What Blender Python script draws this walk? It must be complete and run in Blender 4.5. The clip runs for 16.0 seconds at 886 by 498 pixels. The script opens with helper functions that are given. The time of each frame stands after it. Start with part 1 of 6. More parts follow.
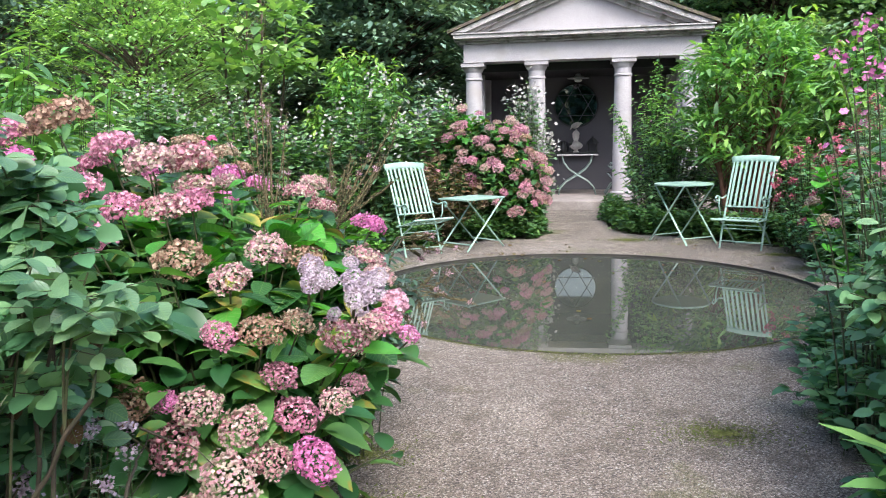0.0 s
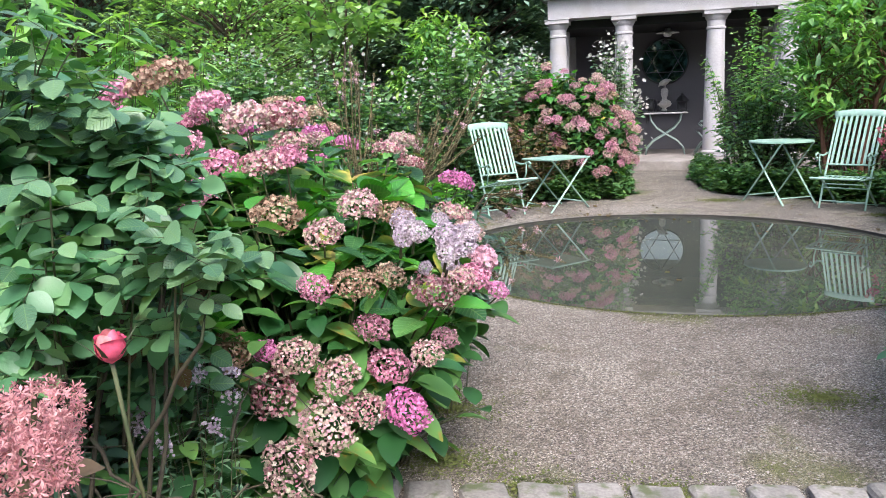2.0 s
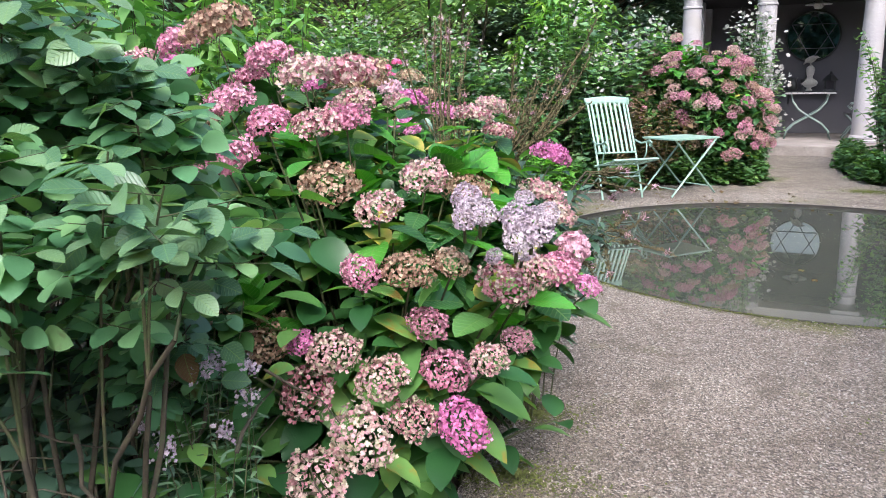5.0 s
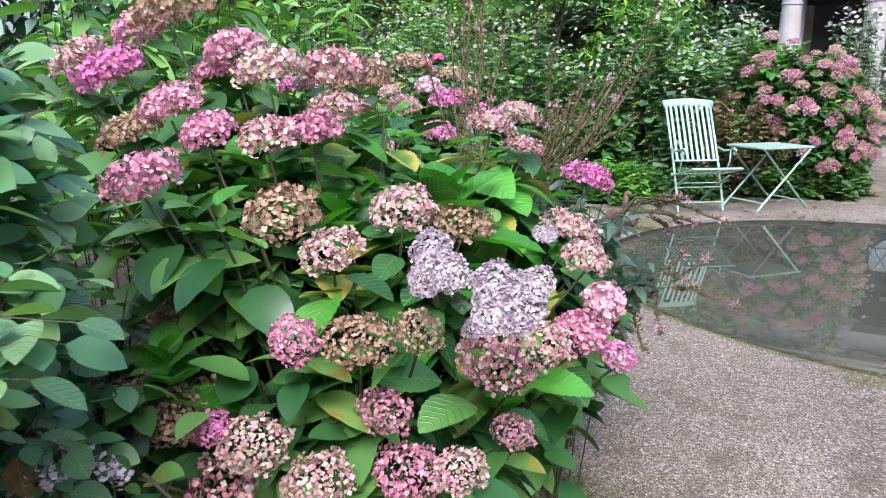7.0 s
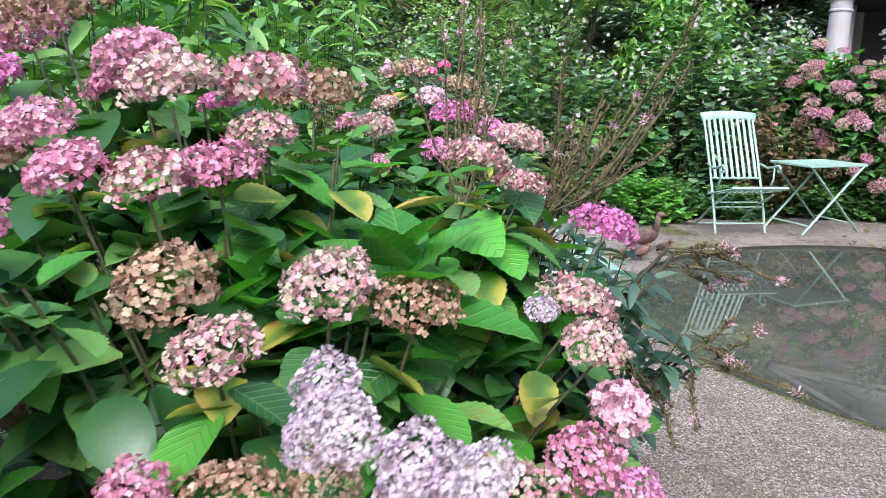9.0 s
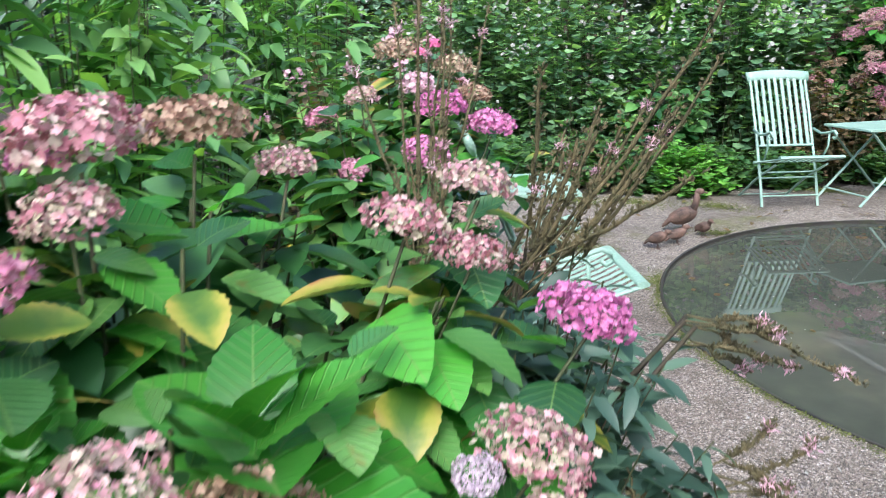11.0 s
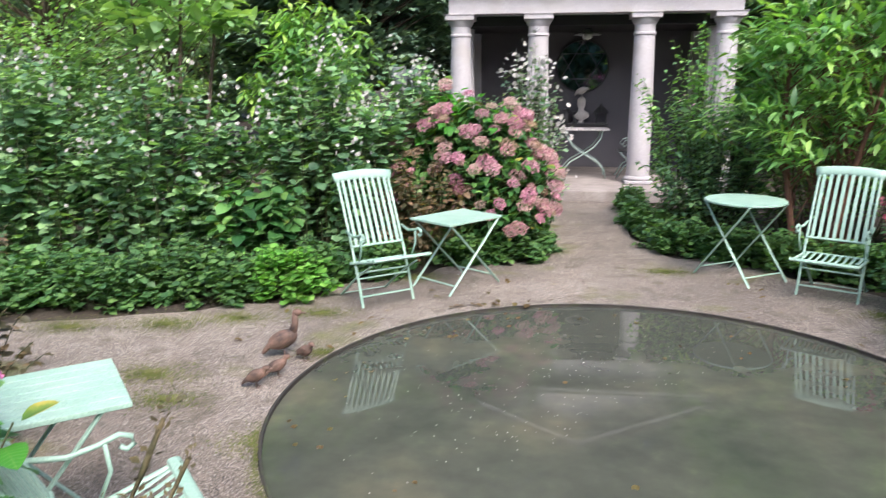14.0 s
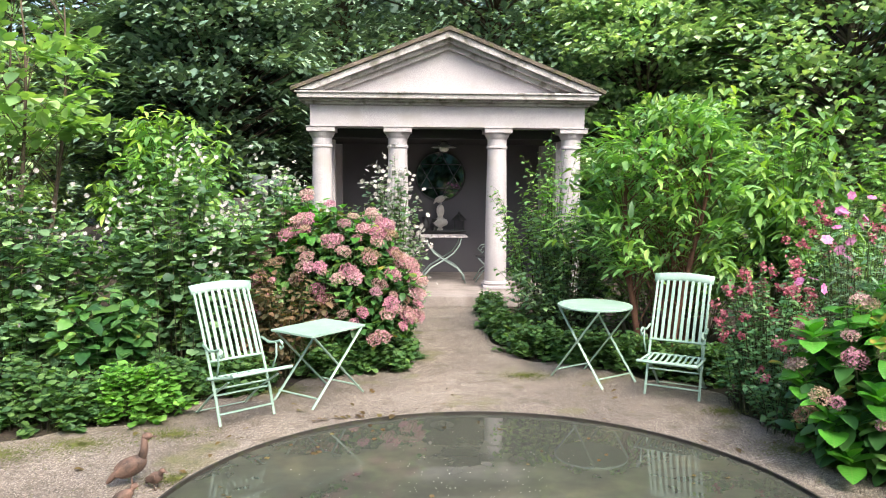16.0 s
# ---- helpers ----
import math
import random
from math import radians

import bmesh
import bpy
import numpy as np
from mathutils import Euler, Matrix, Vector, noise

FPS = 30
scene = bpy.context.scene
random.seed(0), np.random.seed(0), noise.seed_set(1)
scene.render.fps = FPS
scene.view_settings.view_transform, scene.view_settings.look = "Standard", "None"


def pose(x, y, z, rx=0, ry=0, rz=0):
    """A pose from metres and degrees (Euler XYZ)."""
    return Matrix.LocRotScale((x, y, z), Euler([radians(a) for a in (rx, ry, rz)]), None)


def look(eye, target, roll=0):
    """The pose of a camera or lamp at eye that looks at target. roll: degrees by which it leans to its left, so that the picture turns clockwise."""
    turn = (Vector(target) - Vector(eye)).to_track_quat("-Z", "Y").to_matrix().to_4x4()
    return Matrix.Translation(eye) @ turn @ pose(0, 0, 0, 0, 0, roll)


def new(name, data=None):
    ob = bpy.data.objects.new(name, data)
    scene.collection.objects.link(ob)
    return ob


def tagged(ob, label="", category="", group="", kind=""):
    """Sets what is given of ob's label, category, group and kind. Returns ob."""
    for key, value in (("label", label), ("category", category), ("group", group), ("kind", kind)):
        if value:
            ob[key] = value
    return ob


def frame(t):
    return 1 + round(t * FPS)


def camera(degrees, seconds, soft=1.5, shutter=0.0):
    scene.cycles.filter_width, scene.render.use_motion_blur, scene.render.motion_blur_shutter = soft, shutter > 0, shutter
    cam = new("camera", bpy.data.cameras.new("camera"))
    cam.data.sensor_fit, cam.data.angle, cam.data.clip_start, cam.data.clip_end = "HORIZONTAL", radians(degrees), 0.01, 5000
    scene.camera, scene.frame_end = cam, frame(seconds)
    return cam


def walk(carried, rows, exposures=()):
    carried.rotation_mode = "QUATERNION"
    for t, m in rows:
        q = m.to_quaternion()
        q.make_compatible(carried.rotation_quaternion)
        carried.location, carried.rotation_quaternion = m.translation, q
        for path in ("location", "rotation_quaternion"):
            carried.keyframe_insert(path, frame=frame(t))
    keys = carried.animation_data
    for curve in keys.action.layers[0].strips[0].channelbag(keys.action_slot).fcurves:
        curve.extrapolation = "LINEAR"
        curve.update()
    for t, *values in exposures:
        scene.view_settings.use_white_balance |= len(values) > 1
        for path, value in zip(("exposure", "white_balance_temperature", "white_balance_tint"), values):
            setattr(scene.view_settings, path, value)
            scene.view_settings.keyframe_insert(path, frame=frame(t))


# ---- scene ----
cam = camera(61.4, 16.0, soft=0.6, shutter=0.4)
PATH = [
    (0, (0.539, -0.313, 1.326), (0.229, 1.642, 1.037), -1.2),
    (0.5, (0.525, -0.319, 1.32), (0.158, 1.621, 0.998), -1.5),
    (1, (0.521, -0.335, 1.315), (0.099, 1.588, 0.966), -1.8),
    (1.5, (0.52, -0.335, 1.308), (0.043, 1.573, 0.942), -2.1),
    (2, (0.511, -0.318, 1.301), (-0.01, 1.575, 0.921), -2.2),
    (2.5, (0.505, -0.288, 1.29), (-0.049, 1.59, 0.883), -1.8),
    (3, (0.506, -0.24, 1.283), (-0.102, 1.616, 0.854), -1.6),
    (3.5, (0.529, -0.165, 1.274), (-0.133, 1.67, 0.834), -1.4),
    (4, (0.564, -0.102, 1.264), (-0.163, 1.708, 0.823), -1.4),
    (4.5, (0.558, -0.041, 1.25), (-0.225, 1.747, 0.816), -1.4),
    (4.7, (0.538, 0.001, 1.243), (-0.256, 1.785, 0.809), -1.2),
    (6.8, (0.459, 0.559, 1.265), (-0.51, 2.252, 0.823), 0.3),
    (7, (0.479, 0.611, 1.261), (-0.513, 2.289, 0.815), 0.3),
    (7.5, (0.466, 0.727, 1.251), (-0.561, 2.383, 0.802), 0.3),
    (8, (0.375, 0.848, 1.256), (-0.661, 2.507, 0.837), 0.7),
    (8.2, (0.338, 0.895, 1.258), (-0.694, 2.558, 0.843), 1.0),
    (10.3, (0.338, 1.408, 1.338), (-0.834, 2.94, 0.808), -0.3),
    (10.5, (0.314, 1.455, 1.343), (-0.869, 2.973, 0.798), -0.5),
    (11, (0.227, 1.599, 1.397), (-0.913, 3.147, 0.846), -0.9),
    (11.5, (0.138, 1.739, 1.496), (-0.898, 3.354, 0.928), -0.8),
    (12, (0.124, 1.853, 1.536), (-0.807, 3.526, 0.957), -0.2),
    (12.5, (0.132, 2.072, 1.571), (-0.686, 3.815, 1.027), -0.2),
    (13, (0.196, 2.196, 1.679), (-0.49, 3.993, 1.134), -0.5),
    (13.5, (0.243, 2.239, 1.781), (-0.224, 4.111, 1.253), -0.6),
    (14, (0.233, 2.275, 1.825), (-0.031, 4.207, 1.378), -0.3),
    (14.5, (0.248, 2.259, 1.855), (0.108, 4.221, 1.497), -0.2),
    (15, (0.252, 2.273, 1.876), (0.207, 4.251, 1.588), 0.0),
    (15.5, (0.241, 2.255, 1.885), (0.274, 4.241, 1.65), -0.1),
    (16, (0.234, 2.241, 1.891), (0.332, 4.231, 1.715), 0.4),
]
walk(cam, [(t, look(eye, target, roll)) for t, eye, target, roll in PATH],
     [(0.0, 1.44, 5900, 9), (4.5, 1.42, 5900, 10), (7.5, 1.4, 5700, 13), (9.0, 1.38, 5700, 12), (10.5, 1.34, 5650, 7), (11.3, 1.36, 5600, 8), (12.0, 1.42, 5550, 11), (13.0, 1.46, 5600, 14), (14.2, 1.46, 6200, 12), (15.0, 1.54, 6400, 11), (16.0, 1.68, 6600, 9)])

# ---- light ----
world = bpy.data.worlds.new("overcast_sky")
world.use_nodes = True
scene.world = world
SUN_UP, SUN_TURN = 52.0, 150.0
sky = world.node_tree.nodes.new("ShaderNodeTexSky")
sky.sky_type = "NISHITA"
sky.sun_disc = False
sky.sun_elevation = radians(SUN_UP)
sky.sun_rotation = radians(SUN_TURN)
sky.air_density, sky.dust_density, sky.ozone_density = 1.0, 5.0, 1.0
back = world.node_tree.nodes["Background"]
world.node_tree.links.new(sky.outputs[0], back.inputs[0])
back.inputs[1].default_value = 0.15
lamp_data = bpy.data.lights.new("sun", "SUN")
lamp_data.energy, lamp_data.angle, lamp_data.color = 1.2, radians(25), (1.0, 0.95, 0.88)
sun = new("sun", lamp_data)
sun.matrix_world = look((math.sin(radians(SUN_TURN)) * 30, math.cos(radians(SUN_TURN)) * 30, 30 * math.tan(radians(SUN_UP))), (0, 6, 0))

rng = np.random.default_rng(7)


# ---- materials ----
def material(name, rough=0.6, metal=0.0):
    m = bpy.data.materials.new(name)
    m.use_nodes = True
    n, l = m.node_tree.nodes, m.node_tree.links
    b = n["Principled BSDF"]
    b.inputs["Roughness"].default_value = rough
    b.inputs["Metallic"].default_value = metal
    return m, n, l, b


def ramp_of(n, stops):
    r = n.new("ShaderNodeValToRGB")
    e = r.color_ramp.elements
    while len(e) < len(stops):
        e.new(0.5)
    for item, (p, c) in zip(e, stops):
        item.position, item.color = p, (*c, 1)
    return r




def world_noise(n, l, scale, detail=4.0):
    t = n.new("ShaderNodeTexNoise")
    t.inputs["Scale"].default_value, t.inputs["Detail"].default_value = scale, detail
    g = n.new("ShaderNodeNewGeometry")
    l.new(g.outputs["Position"], t.inputs["Vector"])
    return t


def mix_color(n, l, a, b, fac, mode="MIX"):
    x = n.new("ShaderNodeMix")
    x.data_type, x.blend_type = "RGBA", mode
    for sock, v in ((x.inputs[6], a), (x.inputs[7], b)):
        if isinstance(v, tuple):
            sock.default_value = (*v, 1)
        else:
            l.new(v, sock)
    if isinstance(fac, (int, float)):
        x.inputs[0].default_value = fac
    else:
        l.new(fac, x.inputs[0])
    return x.outputs[2]


def bump(n, l, b, height, strength, distance):
    u = n.new("ShaderNodeBump")
    u.inputs["Strength"].default_value, u.inputs["Distance"].default_value = strength, distance
    l.new(height, u.inputs["Height"])
    l.new(u.outputs[0], b.inputs["Normal"])


def leaf_material(name, dark, mid, light, rough=0.42, per_object=False, blotch=None, thin=0.3):
    """Leaf tissue: every leaf its own tone, blotches, and light that shines through."""
    m, n, l, b = material(name, rough)
    if per_object:
        src = n.new("ShaderNodeObjectInfo").outputs["Random"]
    else:
        src = n.new("ShaderNodeNewGeometry").outputs["Random Per Island"]
    r = ramp_of(n, [(0.0, dark), (0.5, mid), (1.0, light)])
    l.new(src, r.inputs[0])
    big = world_noise(n, l, 2.3, 2)
    tone = n.new("ShaderNodeMapRange")
    tone.inputs[1].default_value, tone.inputs[2].default_value = 0.3, 0.7
    tone.inputs[3].default_value, tone.inputs[4].default_value = 0.72, 1.28
    l.new(big.outputs[0], tone.inputs[0])
    grey = n.new("ShaderNodeCombineColor")
    for i in range(3):
        l.new(tone.outputs[0], grey.inputs[i])
    col = mix_color(n, l, r.outputs[0], grey.outputs[0], 1.0, "MULTIPLY")
    if blotch:
        spot = world_noise(n, l, 22, 3)
        sr = ramp_of(n, [(0.55, (0, 0, 0)), (0.72, (1, 1, 1))])
        l.new(spot.outputs[0], sr.inputs[0])
        pick = n.new("ShaderNodeMath")
        pick.operation = "GREATER_THAN"
        pick.inputs[1].default_value = 0.84
        l.new(src, pick.inputs[0])
        both = n.new("ShaderNodeMath")
        both.operation = "MULTIPLY"
        l.new(pick.outputs[0], both.inputs[0])
        l.new(sr.outputs[0], both.inputs[1])
        col = mix_color(n, l, col, blotch, both.outputs[0])
    l.new(col, b.inputs["Base Color"])
    if per_object:
        co = n.new("ShaderNodeSeparateXYZ")
        tc = n.new("ShaderNodeTexCoord")
        l.new(tc.outputs["Object"], co.inputs[0])
        side = n.new("ShaderNodeMath")
        side.operation = "ABSOLUTE"
        l.new(co.outputs[1], side.inputs[0])
        phase = n.new("ShaderNodeMath")
        phase.operation = "MULTIPLY_ADD"
        phase.inputs[1].default_value = -0.85
        l.new(side.outputs[0], phase.inputs[0])
        l.new(co.outputs[0], phase.inputs[2])
        freq = n.new("ShaderNodeMath")
        freq.operation = "MULTIPLY"
        freq.inputs[1].default_value = 52.0
        l.new(phase.outputs[0], freq.inputs[0])
        wave = n.new("ShaderNodeMath")
        wave.operation = "SINE"
        l.new(freq.outputs[0], wave.inputs[0])
        crest = ramp_of(n, [(0.72, (0, 0, 0)), (1.0, (0.5, 0.5, 0.5))])
        l.new(wave.outputs[0], crest.inputs[0])
        rib = n.new("ShaderNodeMath")
        rib.operation = "LESS_THAN"
        rib.inputs[1].default_value = 0.011
        l.new(side.outputs[0], rib.inputs[0])
        vein = n.new("ShaderNodeMath")
        vein.operation = "MAXIMUM"
        l.new(crest.outputs[0], vein.inputs[0])
        l.new(rib.outputs[0], vein.inputs[1])
        pale = mix_color(n, l, col, (0.18, 0.29, 0.08), 0.5)
        col = mix_color(n, l, col, pale, vein.outputs[0])
        l.new(col, b.inputs["Base Color"])
        bump(n, l, b, crest.outputs[0], 0.6, 0.006)
    else:
        fine = world_noise(n, l, 160, 3)
        bump(n, l, b, fine.outputs[0], 0.25, 0.002)
    t = n.new("ShaderNodeBsdfTranslucent")
    hue = mix_color(n, l, col, (0.92, 1.0, 0.3), 1.0, "MULTIPLY")
    gain = n.new("ShaderNodeMix")
    gain.data_type, gain.blend_type = "RGBA", "ADD"
    gain.inputs[0].default_value = 1.0
    l.new(hue, gain.inputs[6])
    l.new(hue, gain.inputs[7])
    l.new(gain.outputs[2], t.inputs[0])
    mixer = n.new("ShaderNodeMixShader")
    mixer.inputs[0].default_value = thin
    l.new(b.outputs[0], mixer.inputs[1])
    l.new(t.outputs[0], mixer.inputs[2])
    l.new(mixer.outputs[0], n["Material Output"].inputs[0])
    return m


def turning_leaf_material(name):
    """An autumn leaf: green along the midrib, yellow outwards, scorched red-brown at the rim."""
    m, n, l, b = material(name, 0.42)
    tc = n.new("ShaderNodeTexCoord")
    co = n.new("ShaderNodeSeparateXYZ")
    l.new(tc.outputs["Object"], co.inputs[0])
    side = n.new("ShaderNodeMath")
    side.operation = "ABSOLUTE"
    l.new(co.outputs[1], side.inputs[0])
    tip = n.new("ShaderNodeMath")
    tip.operation = "MULTIPLY_ADD"
    tip.inputs[1].default_value = 0.28
    l.new(co.outputs[0], tip.inputs[0])
    l.new(side.outputs[0], tip.inputs[2])
    cloud = world_noise(n, l, 26, 4)
    far = n.new("ShaderNodeMath")
    far.operation = "MULTIPLY_ADD"
    far.inputs[1].default_value = 0.5
    l.new(cloud.outputs[0], far.inputs[0])
    l.new(tip.outputs[0], far.inputs[2])
    r = ramp_of(n, [(0.30, (0.07, 0.15, 0.025)), (0.44, (0.15, 0.22, 0.03)), (0.56, (0.34, 0.32, 0.05)), (0.68, (0.42, 0.33, 0.08)), (0.78, (0.34, 0.10, 0.05)), (0.86, (0.14, 0.05, 0.03))])
    shift = n.new("ShaderNodeMath")
    shift.operation = "MULTIPLY_ADD"
    shift.inputs[1].default_value = -0.16
    l.new(n.new("ShaderNodeObjectInfo").outputs["Random"], shift.inputs[0])
    l.new(far.outputs[0], shift.inputs[2])
    l.new(shift.outputs[0], r.inputs[0])
    l.new(r.outputs[0], b.inputs["Base Color"])
    bump(n, l, b, cloud.outputs[0], 0.3, 0.004)
    t = n.new("ShaderNodeBsdfTranslucent")
    l.new(r.outputs[0], t.inputs[0])
    mixer = n.new("ShaderNodeMixShader")
    mixer.inputs[0].default_value = 0.25
    l.new(b.outputs[0], mixer.inputs[1])
    l.new(t.outputs[0], mixer.inputs[2])
    l.new(mixer.outputs[0], n["Material Output"].inputs[0])
    return m


def petal_material(name, stops, rough=0.6, thin=0.25):
    m, n, l, b = material(name, rough)
    g = n.new("ShaderNodeNewGeometry")
    o = n.new("ShaderNodeObjectInfo")
    r = ramp_of(n, stops)
    blend = n.new("ShaderNodeMath")
    blend.operation = "MULTIPLY_ADD"
    blend.inputs[1].default_value = 0.62
    l.new(g.outputs["Random Per Island"], blend.inputs[0])
    part_of = n.new("ShaderNodeMath")
    part_of.operation = "MULTIPLY"
    part_of.inputs[1].default_value = 0.38
    l.new(o.outputs["Random"], part_of.inputs[0])
    l.new(part_of.outputs[0], blend.inputs[2])
    l.new(blend.outputs[0], r.inputs[0])
    t = world_noise(n, l, 90, 3)
    vary = ramp_of(n, [(0.34, (0.56, 0.51, 0.47)), (0.5, (0.9, 0.87, 0.85)), (0.66, (1.06, 1.03, 1.03))])
    l.new(t.outputs[0], vary.inputs[0])
    col = mix_color(n, l, r.outputs[0], vary.outputs[0], 1.0, "MULTIPLY")
    l.new(col, b.inputs["Base Color"])
    tr = n.new("ShaderNodeBsdfTranslucent")
    l.new(col, tr.inputs[0])
    mixer = n.new("ShaderNodeMixShader")
    mixer.inputs[0].default_value = thin
    l.new(b.outputs[0], mixer.inputs[1])
    l.new(tr.outputs[0], mixer.inputs[2])
    l.new(mixer.outputs[0], n["Material Output"].inputs[0])
    return m


def mottled(name, a, b_, scale, rough=0.7, strength=0.3, distance=0.004, fine=60, metal=0.0, third=None):
    """Two tones at a broad scale, a fine grain, and a bump from the grain."""
    m, n, l, b = material(name, rough, metal)
    big, small = world_noise(n, l, scale, 5), world_noise(n, l, fine, 4)
    r = ramp_of(n, [(0.32, a), (0.68, b_)])
    l.new(big.outputs[0], r.inputs[0])
    g = ramp_of(n, [(0.3, (0.78, 0.78, 0.78)), (0.7, (1.15, 1.15, 1.15))])
    l.new(small.outputs[0], g.inputs[0])
    col = mix_color(n, l, r.outputs[0], g.outputs[0], 1.0, "MULTIPLY")
    if third:
        stain = world_noise(n, l, scale * 2.7, 6)
        sr = ramp_of(n, [(0.52, (0, 0, 0)), (0.68, (1, 1, 1))])
        l.new(stain.outputs[0], sr.inputs[0])
        col = mix_color(n, l, col, third, sr.outputs[0])
    l.new(col, b.inputs["Base Color"])
    bump(n, l, b, small.outputs[0], strength, distance)
    return m


def gravel_material():
    m, n, l, b = material("gravel", 0.9)
    g = n.new("ShaderNodeNewGeometry")
    v = n.new("ShaderNodeTexVoronoi")
    v.inputs["Scale"].default_value = 150
    l.new(g.outputs["Position"], v.inputs["Vector"])
    r = ramp_of(n, [(0.0, (0.09, 0.075, 0.066)), (0.35, (0.195, 0.168, 0.143)), (0.62, (0.275, 0.236, 0.196)), (0.85, (0.36, 0.31, 0.265)), (1.0, (0.56, 0.52, 0.49))])
    sep = n.new("ShaderNodeSeparateColor")
    l.new(v.outputs["Color"], sep.inputs[0])
    l.new(sep.outputs[0], r.inputs[0])
    damp = world_noise(n, l, 0.9, 6)
    dr = ramp_of(n, [(0.35, (0.72, 0.7, 0.68)), (0.65, (1.1, 1.08, 1.06))])
    l.new(damp.outputs[0], dr.inputs[0])
    col = mix_color(n, l, r.outputs[0], dr.outputs[0], 1.0, "MULTIPLY")
    moss = world_noise(n, l, 1.35, 7)
    mr = ramp_of(n, [(0.575, (0, 0, 0)), (0.68, (0.75, 0.75, 0.75))])
    l.new(moss.outputs[0], mr.inputs[0])
    col = mix_color(n, l, col, (0.13, 0.135, 0.035), mr.outputs[0])
    dirt = world_noise(n, l, 4.5, 8)
    er = ramp_of(n, [(0.52, (0, 0, 0)), (0.7, (0.6, 0.6, 0.6))])
    l.new(dirt.outputs[0], er.inputs[0])
    col = mix_color(n, l, col, (0.10, 0.078, 0.055), er.outputs[0])
    grit = world_noise(n, l, 330, 2)
    gr = ramp_of(n, [(0.3, (0.26, 0.26, 0.26)), (0.5, (0.98, 0.98, 0.98)), (0.7, (2.15, 2.1, 2.05))])
    l.new(grit.outputs[0], gr.inputs[0])
    col = mix_color(n, l, col, gr.outputs[0], 1.0, "MULTIPLY")
    l.new(col, b.inputs["Base Color"])
    d = n.new("ShaderNodeMath")
    d.operation = "SUBTRACT"
    d.inputs[0].default_value = 1.0
    l.new(v.outputs["Distance"], d.inputs[1])
    bump(n, l, b, d.outputs[0], 1.0, 0.01)
    return m


def water_material():
    m, n, l, b = material("pond_water", 0.015)
    big, mid = world_noise(n, l, 1.3, 6), world_noise(n, l, 7.0, 5)
    r = ramp_of(n, [(0.3, (0.046, 0.051, 0.042)), (0.55, (0.066, 0.070, 0.056)), (0.75, (0.105, 0.10, 0.07))])
    l.new(big.outputs[0], r.inputs[0])
    s = ramp_of(n, [(0.35, (0.88, 0.88, 0.88)), (0.62, (1.06, 1.05, 1.03)), (0.78, (1.3, 1.27, 1.15))])
    l.new(mid.outputs[0], s.inputs[0])
    l.new(mix_color(n, l, r.outputs[0], s.outputs[0], 1.0, "MULTIPLY"), b.inputs["Base Color"])
    b.inputs["IOR"].default_value = 1.42
    w = world_noise(n, l, 5.0, 2)
    bump(n, l, b, w.outputs[0], 0.006, 0.01)
    return m


M_SOIL = mottled("soil", (0.02, 0.014, 0.009), (0.05, 0.036, 0.024), 3.0, 0.95, 0.6, 0.02, 40)
M_GRAVEL = gravel_material()
M_PEBBLE = petal_material("pebble", [(0.0, (0.14, 0.11, 0.09)), (0.5, (0.32, 0.27, 0.24)), (1.0, (0.62, 0.57, 0.53))], 0.85, 0.0)
M_COBBLE = mottled("cobble_stone", (0.16, 0.145, 0.13), (0.30, 0.27, 0.25), 6, 0.85, 0.5, 0.006, 90, third=(0.10, 0.11, 0.05))
M_MOSS = mottled("moss", (0.08, 0.10, 0.02), (0.17, 0.18, 0.05), 12, 0.95, 0.8, 0.01, 180)
M_WATER = water_material()
M_RIM = mottled("pond_rim_steel", (0.016, 0.014, 0.012), (0.035, 0.03, 0.024), 4, 0.75, 0.3, 0.002, 80, third=(0.035, 0.04, 0.016))
M_STUCCO = mottled("temple_paint", (0.35, 0.328, 0.342), (0.45, 0.424, 0.434), 1.1, 0.8, 0.12, 0.003, 70, third=(0.36, 0.335, 0.325))
# Grey interior plaster, its colour lowered further for the shade inside the temple.
M_STUCCO_DIM = mottled("shaded_grey_plaster", (0.095, 0.09, 0.102), (0.135, 0.128, 0.142), 0.9, 0.85, 0.12, 0.003, 60)
M_CORNICE = mottled("weathered_cornice", (0.33, 0.31, 0.30), (0.48, 0.455, 0.445), 2.2, 0.85, 0.3, 0.005, 50, third=(0.17, 0.16, 0.13))
M_ROOF = mottled("mossy_roof", (0.07, 0.06, 0.045), (0.17, 0.14, 0.11), 3, 0.95, 0.8, 0.02, 40, third=(0.09, 0.10, 0.025))
M_CEIL = mottled("dark_ceiling_boards", (0.012, 0.012, 0.013), (0.022, 0.022, 0.023), 2, 0.8)
M_FLOOR = mottled("worn_stone_floor", (0.20, 0.17, 0.155), (0.33, 0.29, 0.27), 3, 0.85, 0.3, 0.004, 60)
M_GREEN = mottled("pale_green_paint", (0.25, 0.395, 0.315), (0.32, 0.46, 0.375), 5, 0.45, 0.2, 0.001, 130, third=(0.27, 0.385, 0.31))
M_IRON = mottled("faded_green_iron", (0.22, 0.30, 0.27), (0.32, 0.40, 0.36), 6, 0.5, 0.2, 0.001, 120)
M_WOODTOP = mottled("grey_wood", (0.30, 0.28, 0.29), (0.44, 0.41, 0.42), 5, 0.7, 0.3, 0.002, 70)
M_DARK = mottled("dark_metal", (0.03, 0.03, 0.032), (0.06, 0.06, 0.06), 5, 0.5)
M_BUST = mottled("plaster_bust", (0.50, 0.46, 0.43), (0.62, 0.58, 0.54), 8, 0.7)
